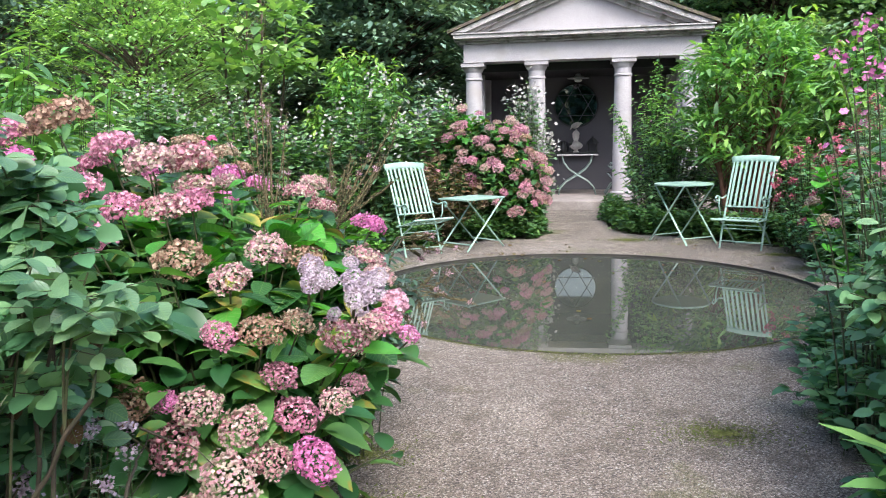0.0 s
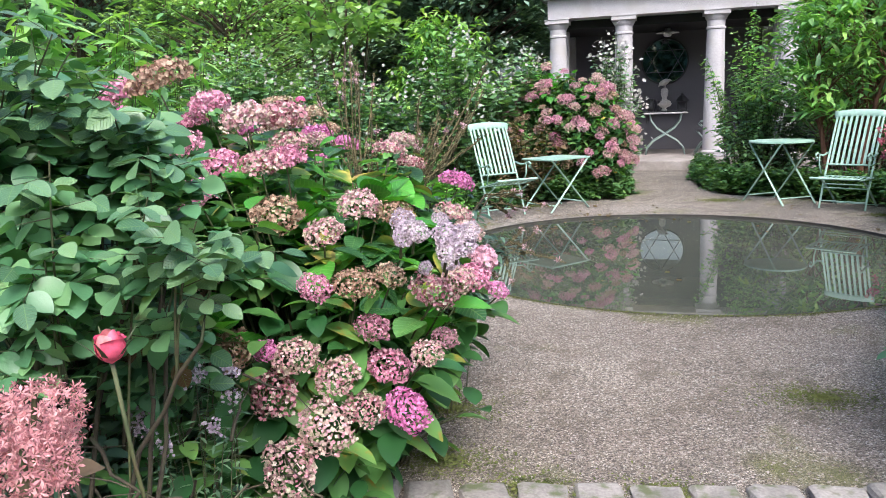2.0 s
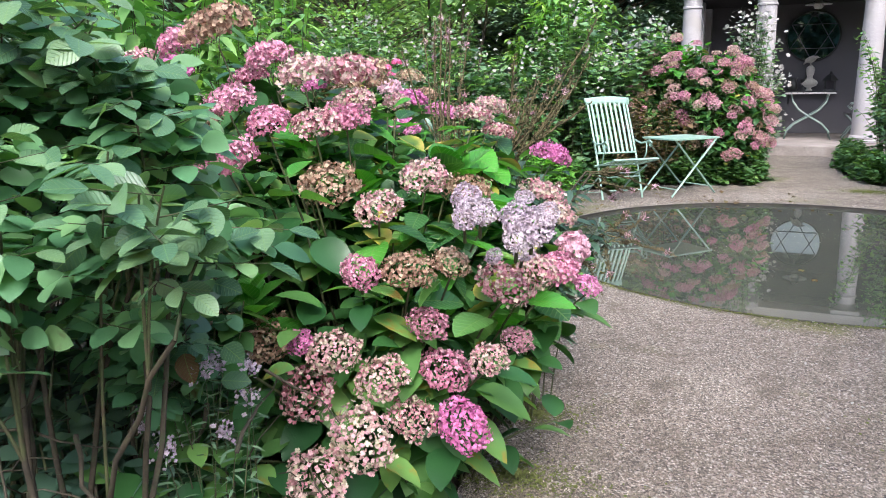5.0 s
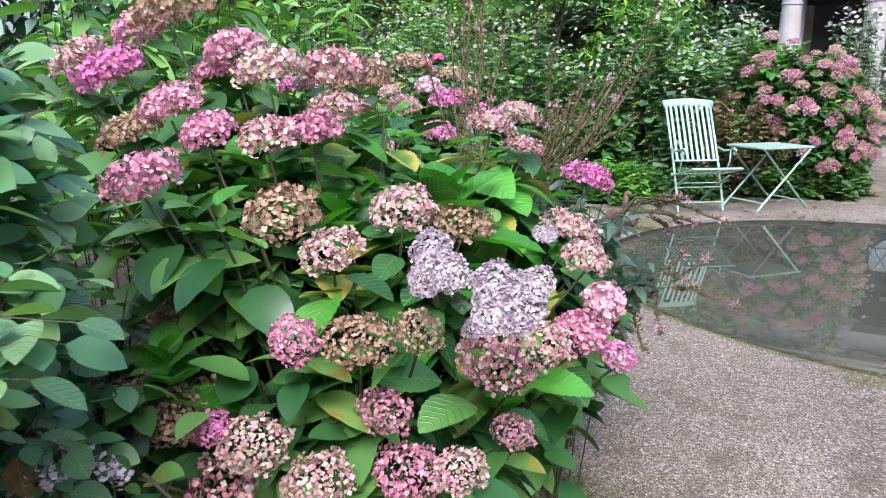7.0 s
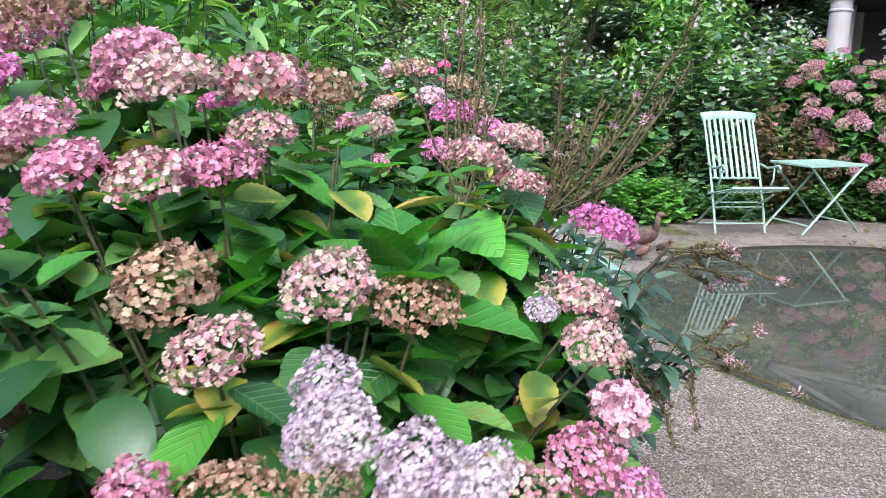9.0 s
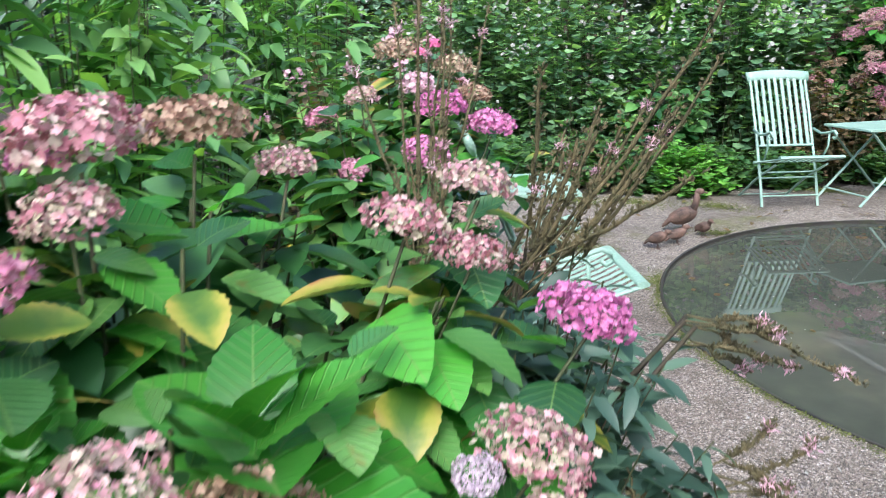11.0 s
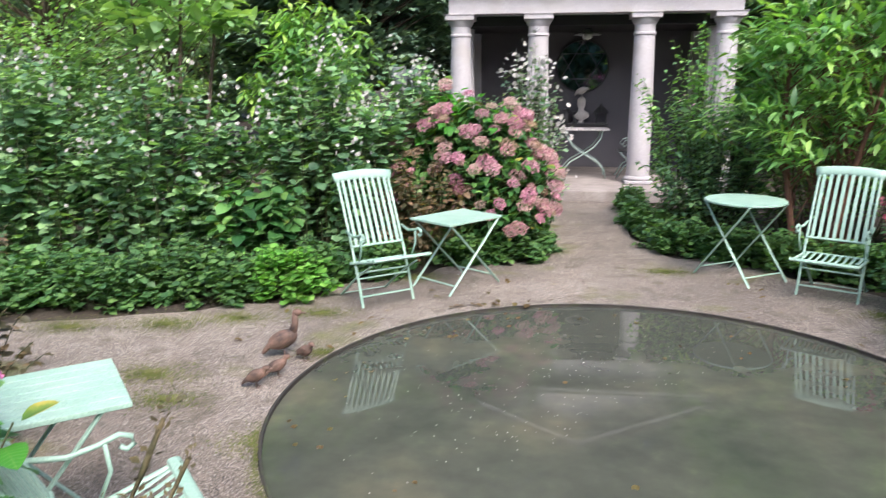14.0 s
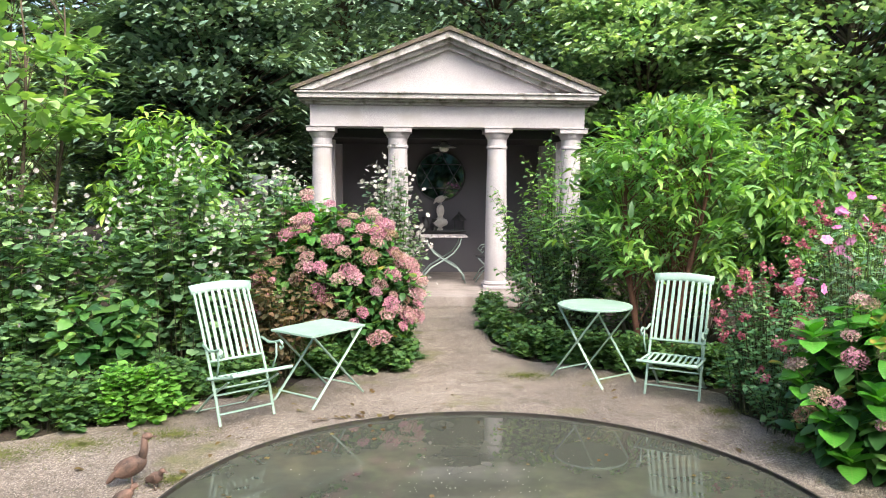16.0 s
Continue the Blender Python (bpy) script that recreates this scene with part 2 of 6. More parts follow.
M_DUCK = mottled("brown_duck_paint", (0.045, 0.03, 0.024), (0.17, 0.10, 0.072), 12, 0.75, 0.4, 0.004, 90)
M_BARK = mottled("bark", (0.07, 0.05, 0.035), (0.16, 0.12, 0.085), 6, 0.9, 0.7, 0.01, 50)
M_REDBARK = mottled("red_brown_bark", (0.10, 0.045, 0.028), (0.19, 0.09, 0.055), 8, 0.9, 0.7, 0.01, 50)
M_STEM = mottled("green_stem", (0.035, 0.05, 0.018), (0.085, 0.095, 0.035), 12, 0.7, third=(0.07, 0.05, 0.03))
M_TWIG = mottled("brown_twig", (0.03, 0.025, 0.016), (0.075, 0.058, 0.036), 14, 0.85, 0.5, 0.003, 120, third=(0.05, 0.055, 0.025))
M_SPIKE = mottled("dry_brown_spike", (0.072, 0.07, 0.03), (0.165, 0.128, 0.062), 40, 0.95, 0.9, 0.004, 320)
# Pale stool glaze with the shade beside the temple put into its colour.
M_CERAMIC = mottled("shaded_pale_ceramic", (0.10, 0.12, 0.12), (0.16, 0.18, 0.175), 7, 0.5)
M_GLASS, _n, _l, _b = material("mirror_glass", 0.03, 1.0)
_b.inputs["Base Color"].default_value = (0.22, 0.245, 0.24, 1)
M_LAMP = mottled("white_enamel", (0.55, 0.55, 0.53), (0.68, 0.68, 0.66), 9, 0.4)
M_WALL = mottled("dark_garden_wall", (0.035, 0.035, 0.032), (0.07, 0.068, 0.06), 2, 0.9)

L_HYD = leaf_material("hydrangea_leaf", (0.018, 0.072, 0.024), (0.055, 0.168, 0.042), (0.165, 0.335, 0.08), 0.34, True, (0.30, 0.11, 0.03), 0.22)
L_HYD_STUFF = leaf_material("hydrangea_foliage", (0.016, 0.062, 0.02), (0.052, 0.148, 0.04), (0.15, 0.29, 0.075), 0.36, False, (0.30, 0.20, 0.03), 0.22)
L_BRIGHT = leaf_material("young_hydrangea_leaf", (0.041, 0.190, 0.019), (0.061, 0.247, 0.026), (0.088, 0.304, 0.039), 0.36, True)
L_YELLOW = turning_leaf_material("yellowing_leaf")
L_ROSE = leaf_material("rose_leaf", (0.045, 0.112, 0.056), (0.092, 0.19, 0.1), (0.18, 0.3, 0.15), 0.36, True, thin=0.2)
L_ROSE_STUFF = leaf_material("rose_foliage", (0.054, 0.141, 0.064), (0.101, 0.235, 0.112), (0.204, 0.352, 0.150), 0.38, False, (0.09, 0.035, 0.02), thin=0.22)
L_ANEM = leaf_material("anemone_foliage", (0.042, 0.1, 0.052), (0.11, 0.213, 0.11), (0.27, 0.43, 0.2), 0.5)
L_GREY = leaf_material("grey_green_foliage", (0.071, 0.134, 0.085), (0.129, 0.221, 0.144), (0.230, 0.347, 0.220), 0.55)
L_BLUE = leaf_material("dark_blue_green_foliage", (0.03, 0.068, 0.05), (0.06, 0.12, 0.088), (0.11, 0.19, 0.13), 0.48)
L_LANCE = leaf_material("bright_lance_foliage", (0.089, 0.195, 0.053), (0.178, 0.335, 0.076), (0.374, 0.530, 0.135), 0.45)
L_LANCE_MID = leaf_material("mid_lance_foliage", (0.066, 0.158, 0.059), (0.134, 0.282, 0.090), (0.269, 0.457, 0.134), 0.45)
L_GERAN = leaf_material("groundcover_foliage", (0.035, 0.094, 0.035), (0.074, 0.163, 0.055), (0.146, 0.262, 0.080), 0.5)
L_LIME = leaf_material("lime_groundcover", (0.074, 0.200, 0.037), (0.124, 0.300, 0.050), (0.212, 0.400, 0.087), 0.5)
L_DARKTREE = leaf_material("dark_tree_leaf", (0.081, 0.142, 0.106), (0.138, 0.228, 0.165), (0.28, 0.395, 0.265), 0.5, thin=0.14)
L_MIDTREE = leaf_material("mid_tree_leaf", (0.15, 0.26, 0.16), (0.27, 0.41, 0.25), (0.5, 0.62, 0.38), 0.5, thin=0.26)
L_YOUNGTREE = leaf_material("young_tree_leaf", (0.122, 0.236, 0.096), (0.226, 0.374, 0.144), (0.387, 0.551, 0.227), 0.45)
L_RUST = leaf_material("bronzed_foliage", (0.05, 0.05, 0.025), (0.11, 0.085, 0.045), (0.20, 0.13, 0.08), 0.5)
L_DRY = leaf_material("dry_leaf", (0.07, 0.036, 0.016), (0.12, 0.062, 0.022), (0.13, 0.10, 0.03), 0.6, True, (0.03, 0.015, 0.01))
P_PINK = petal_material("pink_petal", [(0.0, (0.42, 0.12, 0.22)), (0.25, (0.62, 0.24, 0.38)), (0.6, (0.72, 0.40, 0.50)), (0.85, (0.76, 0.56, 0.58)), (1.0, (0.62, 0.50, 0.42))])
P_DUSTY = petal_material("dusty_pink_petal", [(0.0, (0.17, 0.06, 0.04)), (0.14, (0.44, 0.17, 0.22)), (0.34, (0.62, 0.31, 0.37)), (0.52, (0.66, 0.53, 0.48)), (0.7, (0.50, 0.48, 0.33)), (0.86, (0.70, 0.36, 0.44)), (1.0, (0.52, 0.44, 0.34))])
P_TAN = petal_material("faded_tan_petal", [(0.0, (0.22, 0.11, 0.075)), (0.35, (0.42, 0.27, 0.19)), (0.7, (0.55, 0.43, 0.31)), (0.9, (0.52, 0.49, 0.32)), (1.0, (0.60, 0.35, 0.33))])
P_MAUVE = petal_material("mauve_petal", [(0.0, (0.38, 0.13, 0.21)), (0.5, (0.57, 0.28, 0.37)), (1.0, (0.68, 0.45, 0.50))])
P_MAGENTA = petal_material("magenta_petal", [(0.0, (0.55, 0.14, 0.38)), (0.5, (0.70, 0.24, 0.50)), (1.0, (0.77, 0.44, 0.62))])
P_LILAC = petal_material("lilac_petal", [(0.0, (0.46, 0.36, 0.47)), (0.5, (0.62, 0.54, 0.62)), (1.0, (0.72, 0.67, 0.69))])
P_WHITE = petal_material("white_petal", [(0.0, (0.36, 0.38, 0.34)), (0.6, (0.46, 0.47, 0.44)), (1.0, (0.48, 0.44, 0.45))])
P_ROSE = petal_material("rose_petal", [(0.0, (0.72, 0.05, 0.16)), (0.5, (0.84, 0.16, 0.27)), (1.0, (0.88, 0.48, 0.40))], 0.5)
P_HOTPINK = petal_material("hot_pink_petal", [(0.0, (0.70, 0.10, 0.30)), (0.6, (0.80, 0.20, 0.42)), (1.0, (0.84, 0.42, 0.55))], 0.5)
P_PLUME = petal_material("dusty_plume_petal", [(0.0, (0.45, 0.17, 0.19)), (0.5, (0.64, 0.31, 0.32)), (1.0, (0.74, 0.48, 0.46))])
P_SPIREA = petal_material("crimson_flower", [(0.0, (0.26, 0.05, 0.075)), (0.6, (0.50, 0.13, 0.19)), (1.0, (0.60, 0.32, 0.34))])
P_PALEPINK = petal_material("pale_pink_petal", [(0.0, (0.72, 0.40, 0.52)), (0.6, (0.78, 0.50, 0.60)), (1.0, (0.80, 0.62, 0.68))])


# ---- mesh builders ----
def thing(name, label, category, group="", at=(0, 0, 0), rz=0.0):
    e = new(name)
    e.matrix_world = pose(*at, 0, 0, rz)
    return tagged(e, label, category, group)


def part(name, bm, mat_, parent, label="", smooth=False):
    me = bpy.data.meshes.new(name)
    if smooth:
        for f in bm.faces:
            f.smooth = True
    bm.to_mesh(me)
    bm.free()
    me.materials.append(mat_)
    ob = new(name, me)
    ob.parent = parent
    if label:
        ob["label"] = label
    return ob


def lone(name, bm, mat_, label="", category="", group="", kind="", smooth=False):
    ob = part(name, bm, mat_, None, smooth=smooth)
    return tagged(ob, label, category, group, kind)


def tri_mesh(name, verts, faces, mats, parent=None, smooth=False, label="", kind=""):
    me = bpy.data.meshes.new(name)
    verts, faces = np.asarray(verts, np.float32), np.asarray(faces, np.int32)
    me.vertices.add(len(verts))
    me.vertices.foreach_set("co", verts.ravel())
    me.loops.add(faces.size)
    me.loops.foreach_set("vertex_index", faces.ravel())
    me.polygons.add(len(faces))
    me.polygons.foreach_set("loop_start", np.arange(0, faces.size, 3, dtype=np.int32))
    me.polygons.foreach_set("loop_total", np.full(len(faces), 3, np.int32))
    if smooth:
        me.polygons.foreach_set("use_smooth", np.ones(len(faces), bool))
    me.update()
    me.validate()
    me.materials.append(mats)
    ob = new(name, me)
    ob.parent = parent
    if label:
        ob["label"] = label
    if kind:
        ob["kind"] = kind
    return ob


def box(bm, size, at=(0, 0, 0), rot=(0, 0, 0), bevel=0.0):
    r = bmesh.ops.create_cube(bm, size=1.0, matrix=pose(*at, *rot) @ Matrix.Diagonal((*size, 1)))
    if bevel:
        es = list({e for v in r["verts"] for e in v.link_edges})
        bmesh.ops.bevel(bm, geom=es, offset=bevel, segments=2, affect="EDGES", profile=0.5)


def rod(bm, path, radius, sides=8, flat=1.0, taper=1.0):
    """A bar along a path; flat below 1 makes a strap."""
    pts = [Vector(p) for p in path]
    rings = []
    for i, p in enumerate(pts):
        d = (pts[min(i + 1, len(pts) - 1)] - pts[max(i - 1, 0)]).normalized()
        ref = Vector((0, 0, 1)) if abs(d.z) < 0.9 else Vector((0, 1, 0))
        u = d.cross(ref).normalized()
        w = u.cross(d).normalized()
        k = radius * (1 + (taper - 1) * i / max(1, len(pts) - 1))
        rings.append([bm.verts.new(p + k * (math.cos(a) * u + flat * math.sin(a) * w)) for a in [2 * math.pi * j / sides for j in range(sides)]])
    for a, b in zip(rings, rings[1:]):
        for j in range(sides):
            bm.faces.new((a[j], a[(j + 1) % sides], b[(j + 1) % sides], b[j]))
    bm.faces.new(rings[0][::-1])
    bm.faces.new(rings[-1])


def lathe(bm, profile, at=(0, 0, 0), sides=32):
    rings = []
    for r, z in profile:
        rings.append([bm.verts.new((at[0] + r * math.cos(2 * math.pi * j / sides), at[1] + r * math.sin(2 * math.pi * j / sides), at[2] + z)) for j in range(sides)])
    for a, b in zip(rings, rings[1:]):
        for j in range(sides):
            bm.faces.new((a[j], a[(j + 1) % sides], b[(j + 1) % sides], b[j]))
    bm.faces.new(rings[0][::-1])
    bm.faces.new(rings[-1])


def prism(bm, outline, y0, y1):
    """Extrudes an x-z outline along y."""
    a = [bm.verts.new((x, y0, z)) for x, z in outline]
    b = [bm.verts.new((x, y1, z)) for x, z in outline]
    bm.faces.new(a)
    bm.faces.new(b[::-1])
    for i in range(len(a)):
        j = (i + 1) % len(a)
        bm.faces.new((a[j], a[i], b[i], b[j]))


# ---- foliage builders ----
def leaf_shape(width, widest=0.45, cup=0.12, droop=0.15, steps=4, wave=0.0, teeth=0.0):
    """A leaf of length 1 along x, folded on its midrib and drooping at the tip: triangles."""
    v, f = [(0.0, 0.0, 0.0)], []
    ts = [(i + 1) / (steps + 1) for i in range(steps)]
    for i, t in enumerate(ts):
        s = t / widest if t < widest else (1 - t) / (1 - widest)
        w = width / 2 * math.sin(min(1, s) * math.pi / 2) ** (0.62 if t < widest else 0.72) * (1 + teeth * (1 if i % 2 else -1))
        z = -droop * t * t
        k = wave * (1 if i % 2 else -1)
        v += [(t, w, z + cup * w + k), (t, 0, z), (t, -w, z + cup * w - k)]
    v.append((1.0, 0.0, -droop))
    f += [(0, 2, 1), (0, 3, 2)]
    for i in range(steps - 1):
        a, b = 1 + 3 * i, 4 + 3 * i
        f += [(a, a + 1, b + 1), (a, b + 1, b), (a + 1, a + 2, b + 2), (a + 1, b + 2, b + 1)]
    a, e = 1 + 3 * (steps - 1), len(v) - 1
    f += [(a, a + 1, e), (a + 1, a + 2, e)]
    return np.array(v), np.array(f)


def frames_for(d, up):
    d = d / np.linalg.norm(d, axis=1, keepdims=True)
    y = np.cross(up, d)
    y /= np.linalg.norm(y, axis=1, keepdims=True) + 1e-9
    z = np.cross(d, y)
    return np.stack([d, y, z], axis=2)


def spread(shape, pos, d, up, size):
    """Copies of one leaf shape at every place, as one set of triangles."""
    v, f = shape
    R = frames_for(d, up)
    V = np.einsum("nij,kj->nki", R, v) * size[:, None, None] + pos[:, None, :]
    F = f[None] + (np.arange(len(pos)) * len(v))[:, None, None]
    return V.reshape(-1, 3), F.reshape(-1, 3)


def tubes(paths, r0, r1, sides=4):
    """Many tapered stems, each through the same number of points: paths (n, k, 3)."""
    n, k, _ = paths.shape
    d = np.gradient(paths, axis=1)
    d /= np.linalg.norm(d, axis=2, keepdims=True) + 1e-9
    ref = np.where(np.abs(d[..., 2:3]) < 0.9, np.array([0, 0, 1.0]), np.array([0, 1.0, 0]))
    u = np.cross(d, ref)
    u /= np.linalg.norm(u, axis=2, keepdims=True) + 1e-9
    w = np.cross(u, d)
    r = (r0[:, None] + (r1 - r0)[:, None] * np.linspace(0, 1, k)[None])[..., None, None]
    a = np.arange(sides) * 2 * np.pi / sides
    ring = np.cos(a)[:, None] * u[:, :, None, :] + np.sin(a)[:, None] * w[:, :, None, :]
    V = (paths[:, :, None, :] + r * ring).reshape(-1, 3)
    F = []
    for i in range(k - 1):
        for j in range(sides):
            p, q = i * sides + j, i * sides + (j + 1) % sides
            F += [(p, q, q + sides), (p, q + sides, p + sides)]
    F = np.array(F)[None] + (np.arange(n) * k * sides)[:, None, None]
    return V, F.reshape(-1, 3)


def stem_paths(base, tips, k=6, arch=0.25, lift=0.55):
    """Curved stems from the base to their tips: upright first, then leaning out."""
    t = np.linspace(0, 1, k)[None, :, None]
    mid = base * (1 - lift * 0.5) + tips * lift * 0.5
    mid[:, 2] = base[:, 2] + (tips[:, 2] - base[:, 2]) * (0.5 + arch)
    return (1 - t) ** 2 * base[:, None] + 2 * t * (1 - t) * mid[:, None] + t ** 2 * tips[:, None]


def dome_tips(n, centre, rx, ry, low, high, fill=0.45):
    """Tips through a rounded mass; most lie near its skin."""
    a = rng.uniform(0, 2 * np.pi, n)
    z = rng.uniform(0, 1, n) ** 0.8
    rr = np.sqrt(1 - (z * 0.93) ** 2) * (1 - fill * rng.uniform(0, 1, n) ** 2)
    lump = 1 + 0.13 * np.sin(3 * a + centre[0] * 5) + 0.1 * np.sin(5 * a + 7 * z)
    return np.stack([centre[0] + rx * rr * lump * np.cos(a), centre[1] + ry * rr * lump * np.sin(a), low + (high - low) * z * rng.uniform(0.82, 1.08, n)], 1)


def leaves_along(paths, per, start, size, shape, droop=0.35, jitter=0.5, vary=0.3):
    """Leaves set along the upper stretch of every stem, standing out from it and hanging a little."""
    n, k, _ = paths.shape
    m = n * per
    which = np.repeat(np.arange(n), per)
    t = start + (1 - start) * (np.tile(np.arange(per), n) + rng.uniform(0, 0.9, m)) / per
    x = np.clip(t * (k - 1), 0, k - 1.001)
    i = x.astype(int)
    fr = (x - i)[:, None]
    p = paths[which, i] * (1 - fr) + paths[which, i + 1] * fr
    along = paths[which, i + 1] - paths[which, i]
    along /= np.linalg.norm(along, axis=1, keepdims=True) + 1e-9
    ang = np.tile(np.arange(per) * 2.4, n) + rng.uniform(0, 6.28, n)[which] + rng.normal(0, jitter, m)
    out = np.stack([np.cos(ang), np.sin(ang), np.zeros(m)], 1)
    d = out + 0.35 * along + np.stack([np.zeros(m), np.zeros(m), -droop + rng.normal(0, 0.25, m)], 1)
    up = np.stack([rng.normal(0, 0.3, m), rng.normal(0, 0.3, m), np.ones(m)], 1) + 0.25 * out
    s = size * (1 + vary * rng.uniform(-1, 1, m)) * (1 - 0.35 * (t > 0.93))
    return spread(shape, p, d, up, s)


OVATE = leaf_shape(0.62, 0.42, 0.25, 0.18, 4)
BROAD = leaf_shape(0.72, 0.4, 0.22, 0.25, 3)
LANCE = leaf_shape(0.33, 0.35, 0.3, 0.3, 3)
NARROW = leaf_shape(0.2, 0.4, 0.2, 0.25, 2)
LOBED = leaf_shape(0.95, 0.55, 0.15, 0.12, 2, 0.05)
QUAD = (np.array([(0, 0, 0), (0.5, 0.3, 0.05), (1, 0, -0.12), (0.5, -0.3, 0.05)]), np.array([(0, 2, 1), (0, 3, 2)]))
DETAILED = leaf_shape(0.64, 0.42, 0.28, 0.22, 7, 0.006)


def bloom(petals, length, width, cup):
    """A small flat flower facing +x, one fan of petals."""
    v, f = [], []
    for i in range(petals):
        a = 2 * math.pi * i / petals
        c, s = math.cos(a), math.sin(a)
        k = len(v)
        v += [(0, 0, 0), (cup * 0.6, length * 0.6 * c - width * s, length * 0.6 * s + width * c), (cup, length * c, length * s), (cup * 0.6, length * 0.6 * c + width * s, length * 0.6 * s - width * c)]
        f += [(k, k + 2, k + 1), (k, k + 3, k + 2)]
    return np.array(v), np.array(f)


def round_bloom(petals, length, width, cup):
    """A small flower facing +x with round overlapping petals that share its eye."""
    v, f = [(0.0, 0.0, 0.0)], []
    for i in range(petals):
        a = 2 * math.pi * i / petals
        c, s = math.cos(a), math.sin(a)
        k = len(v)
        for r, w, x in ((0.42, -0.8, 0.35), (0.85, -0.85, 0.9), (1.0, 0.0, 0.75), (0.85, 0.85, 1.0), (0.42, 0.8, 0.35)):
            v.append((cup * x, length * r * c - width * w * s, length * r * s + width * w * c))
        f += [(0, k + j, k + j + 1) for j in range(4)]
    return np.array(v), np.array(f)


FLORET = round_bloom(4, 1.0, 0.52, 0.3)
FAR_FLORET = bloom(4, 1.0, 0.5, 0.34)
DAISY = bloom(6, 1.0, 0.42, 0.12)


def random_unit(n):
    v = rng.normal(size=(n, 3))
    return v / np.linalg.norm(v, axis=1, keepdims=True)


def shrub(name, label, category, at, rx, ry, low, high, stems, per, size, shape, leaf, start=0.3, base=0.35, droop=0.35, arch=0.25,
          flowers=None, group="", stem_mat=None, stem_r=0.005, fill=0.5, clumps=0):
    """A leafy shrub. flowers: (part name, count, size, shape, material, blooms to a cluster, spread of a cluster)."""
    if shape is OVATE and (at[1] > 11.0 or at[0] < -3.9):
        shape = QUAD
    root = thing(name, label, category, group, (at[0], at[1], 0))
    tips = dome_tips(stems, (0, 0), rx, ry, low, high, fill)
    if clumps:
        heart = dome_tips(clumps, (0, 0), rx * 0.9, ry * 0.9, low, high, 0.35)
        loose = 0.34 * (rx * ry * (high - low) / clumps) ** 0.3333
        tips = heart[rng.integers(0, clumps, stems)] + rng.normal(0, 1, (stems, 3)) * loose * np.array([1, 1, 0.75])
    b = np.stack([tips[:, 0] * base + rng.normal(0, 0.03, stems), tips[:, 1] * base + rng.normal(0, 0.03, stems), np.full(stems, -0.02)], 1)
    paths = stem_paths(b, tips, 6, arch)
    tri_mesh("branchwork", *tubes(paths, np.full(stems, stem_r), np.full(stems, stem_r * 0.4)), stem_mat or M_STEM, root, kind="stuff")
    tri_mesh("foliage", *leaves_along(paths, per, start, size, shape, droop), leaf, root, kind="stuff")
    for spec in flowers or ():
        pname, count, fs, fshape, fmat, cluster, wide = spec
        order = np.argsort(-(tips[:, 2] + 0.25 * rng.uniform(0, 1, stems)))
        pick = order[rng.permutation(min(stems, int(count * 2.0)))[:count]]
        p = np.repeat(tips[pick], cluster, 0) + rng.normal(0, wide, (len(pick) * cluster, 3)) + np.array([0, 0, wide * 1.2])
        if "mass" in pname:
            turn = np.tile(np.arange(cluster) * 2.4, len(pick)) + np.repeat(rng.uniform(0, 6.28, len(pick)), cluster)
            d = np.stack([np.cos(turn), np.sin(turn), rng.normal(-0.25, 0.3, len(p))], 1)
        else:
            d = random_unit(len(p)) * 0.8 + np.array([0, -0.45, 0.6])
        tri_mesh(pname, *spread(fshape, p, d, np.array([0, 0, 1.0]) + 0.3 * random_unit(len(p)) if "mass" in pname else random_unit(len(p)), fs * rng.uniform(0.75, 1.2, len(p))), fmat, root, kind="stuff")
    return root


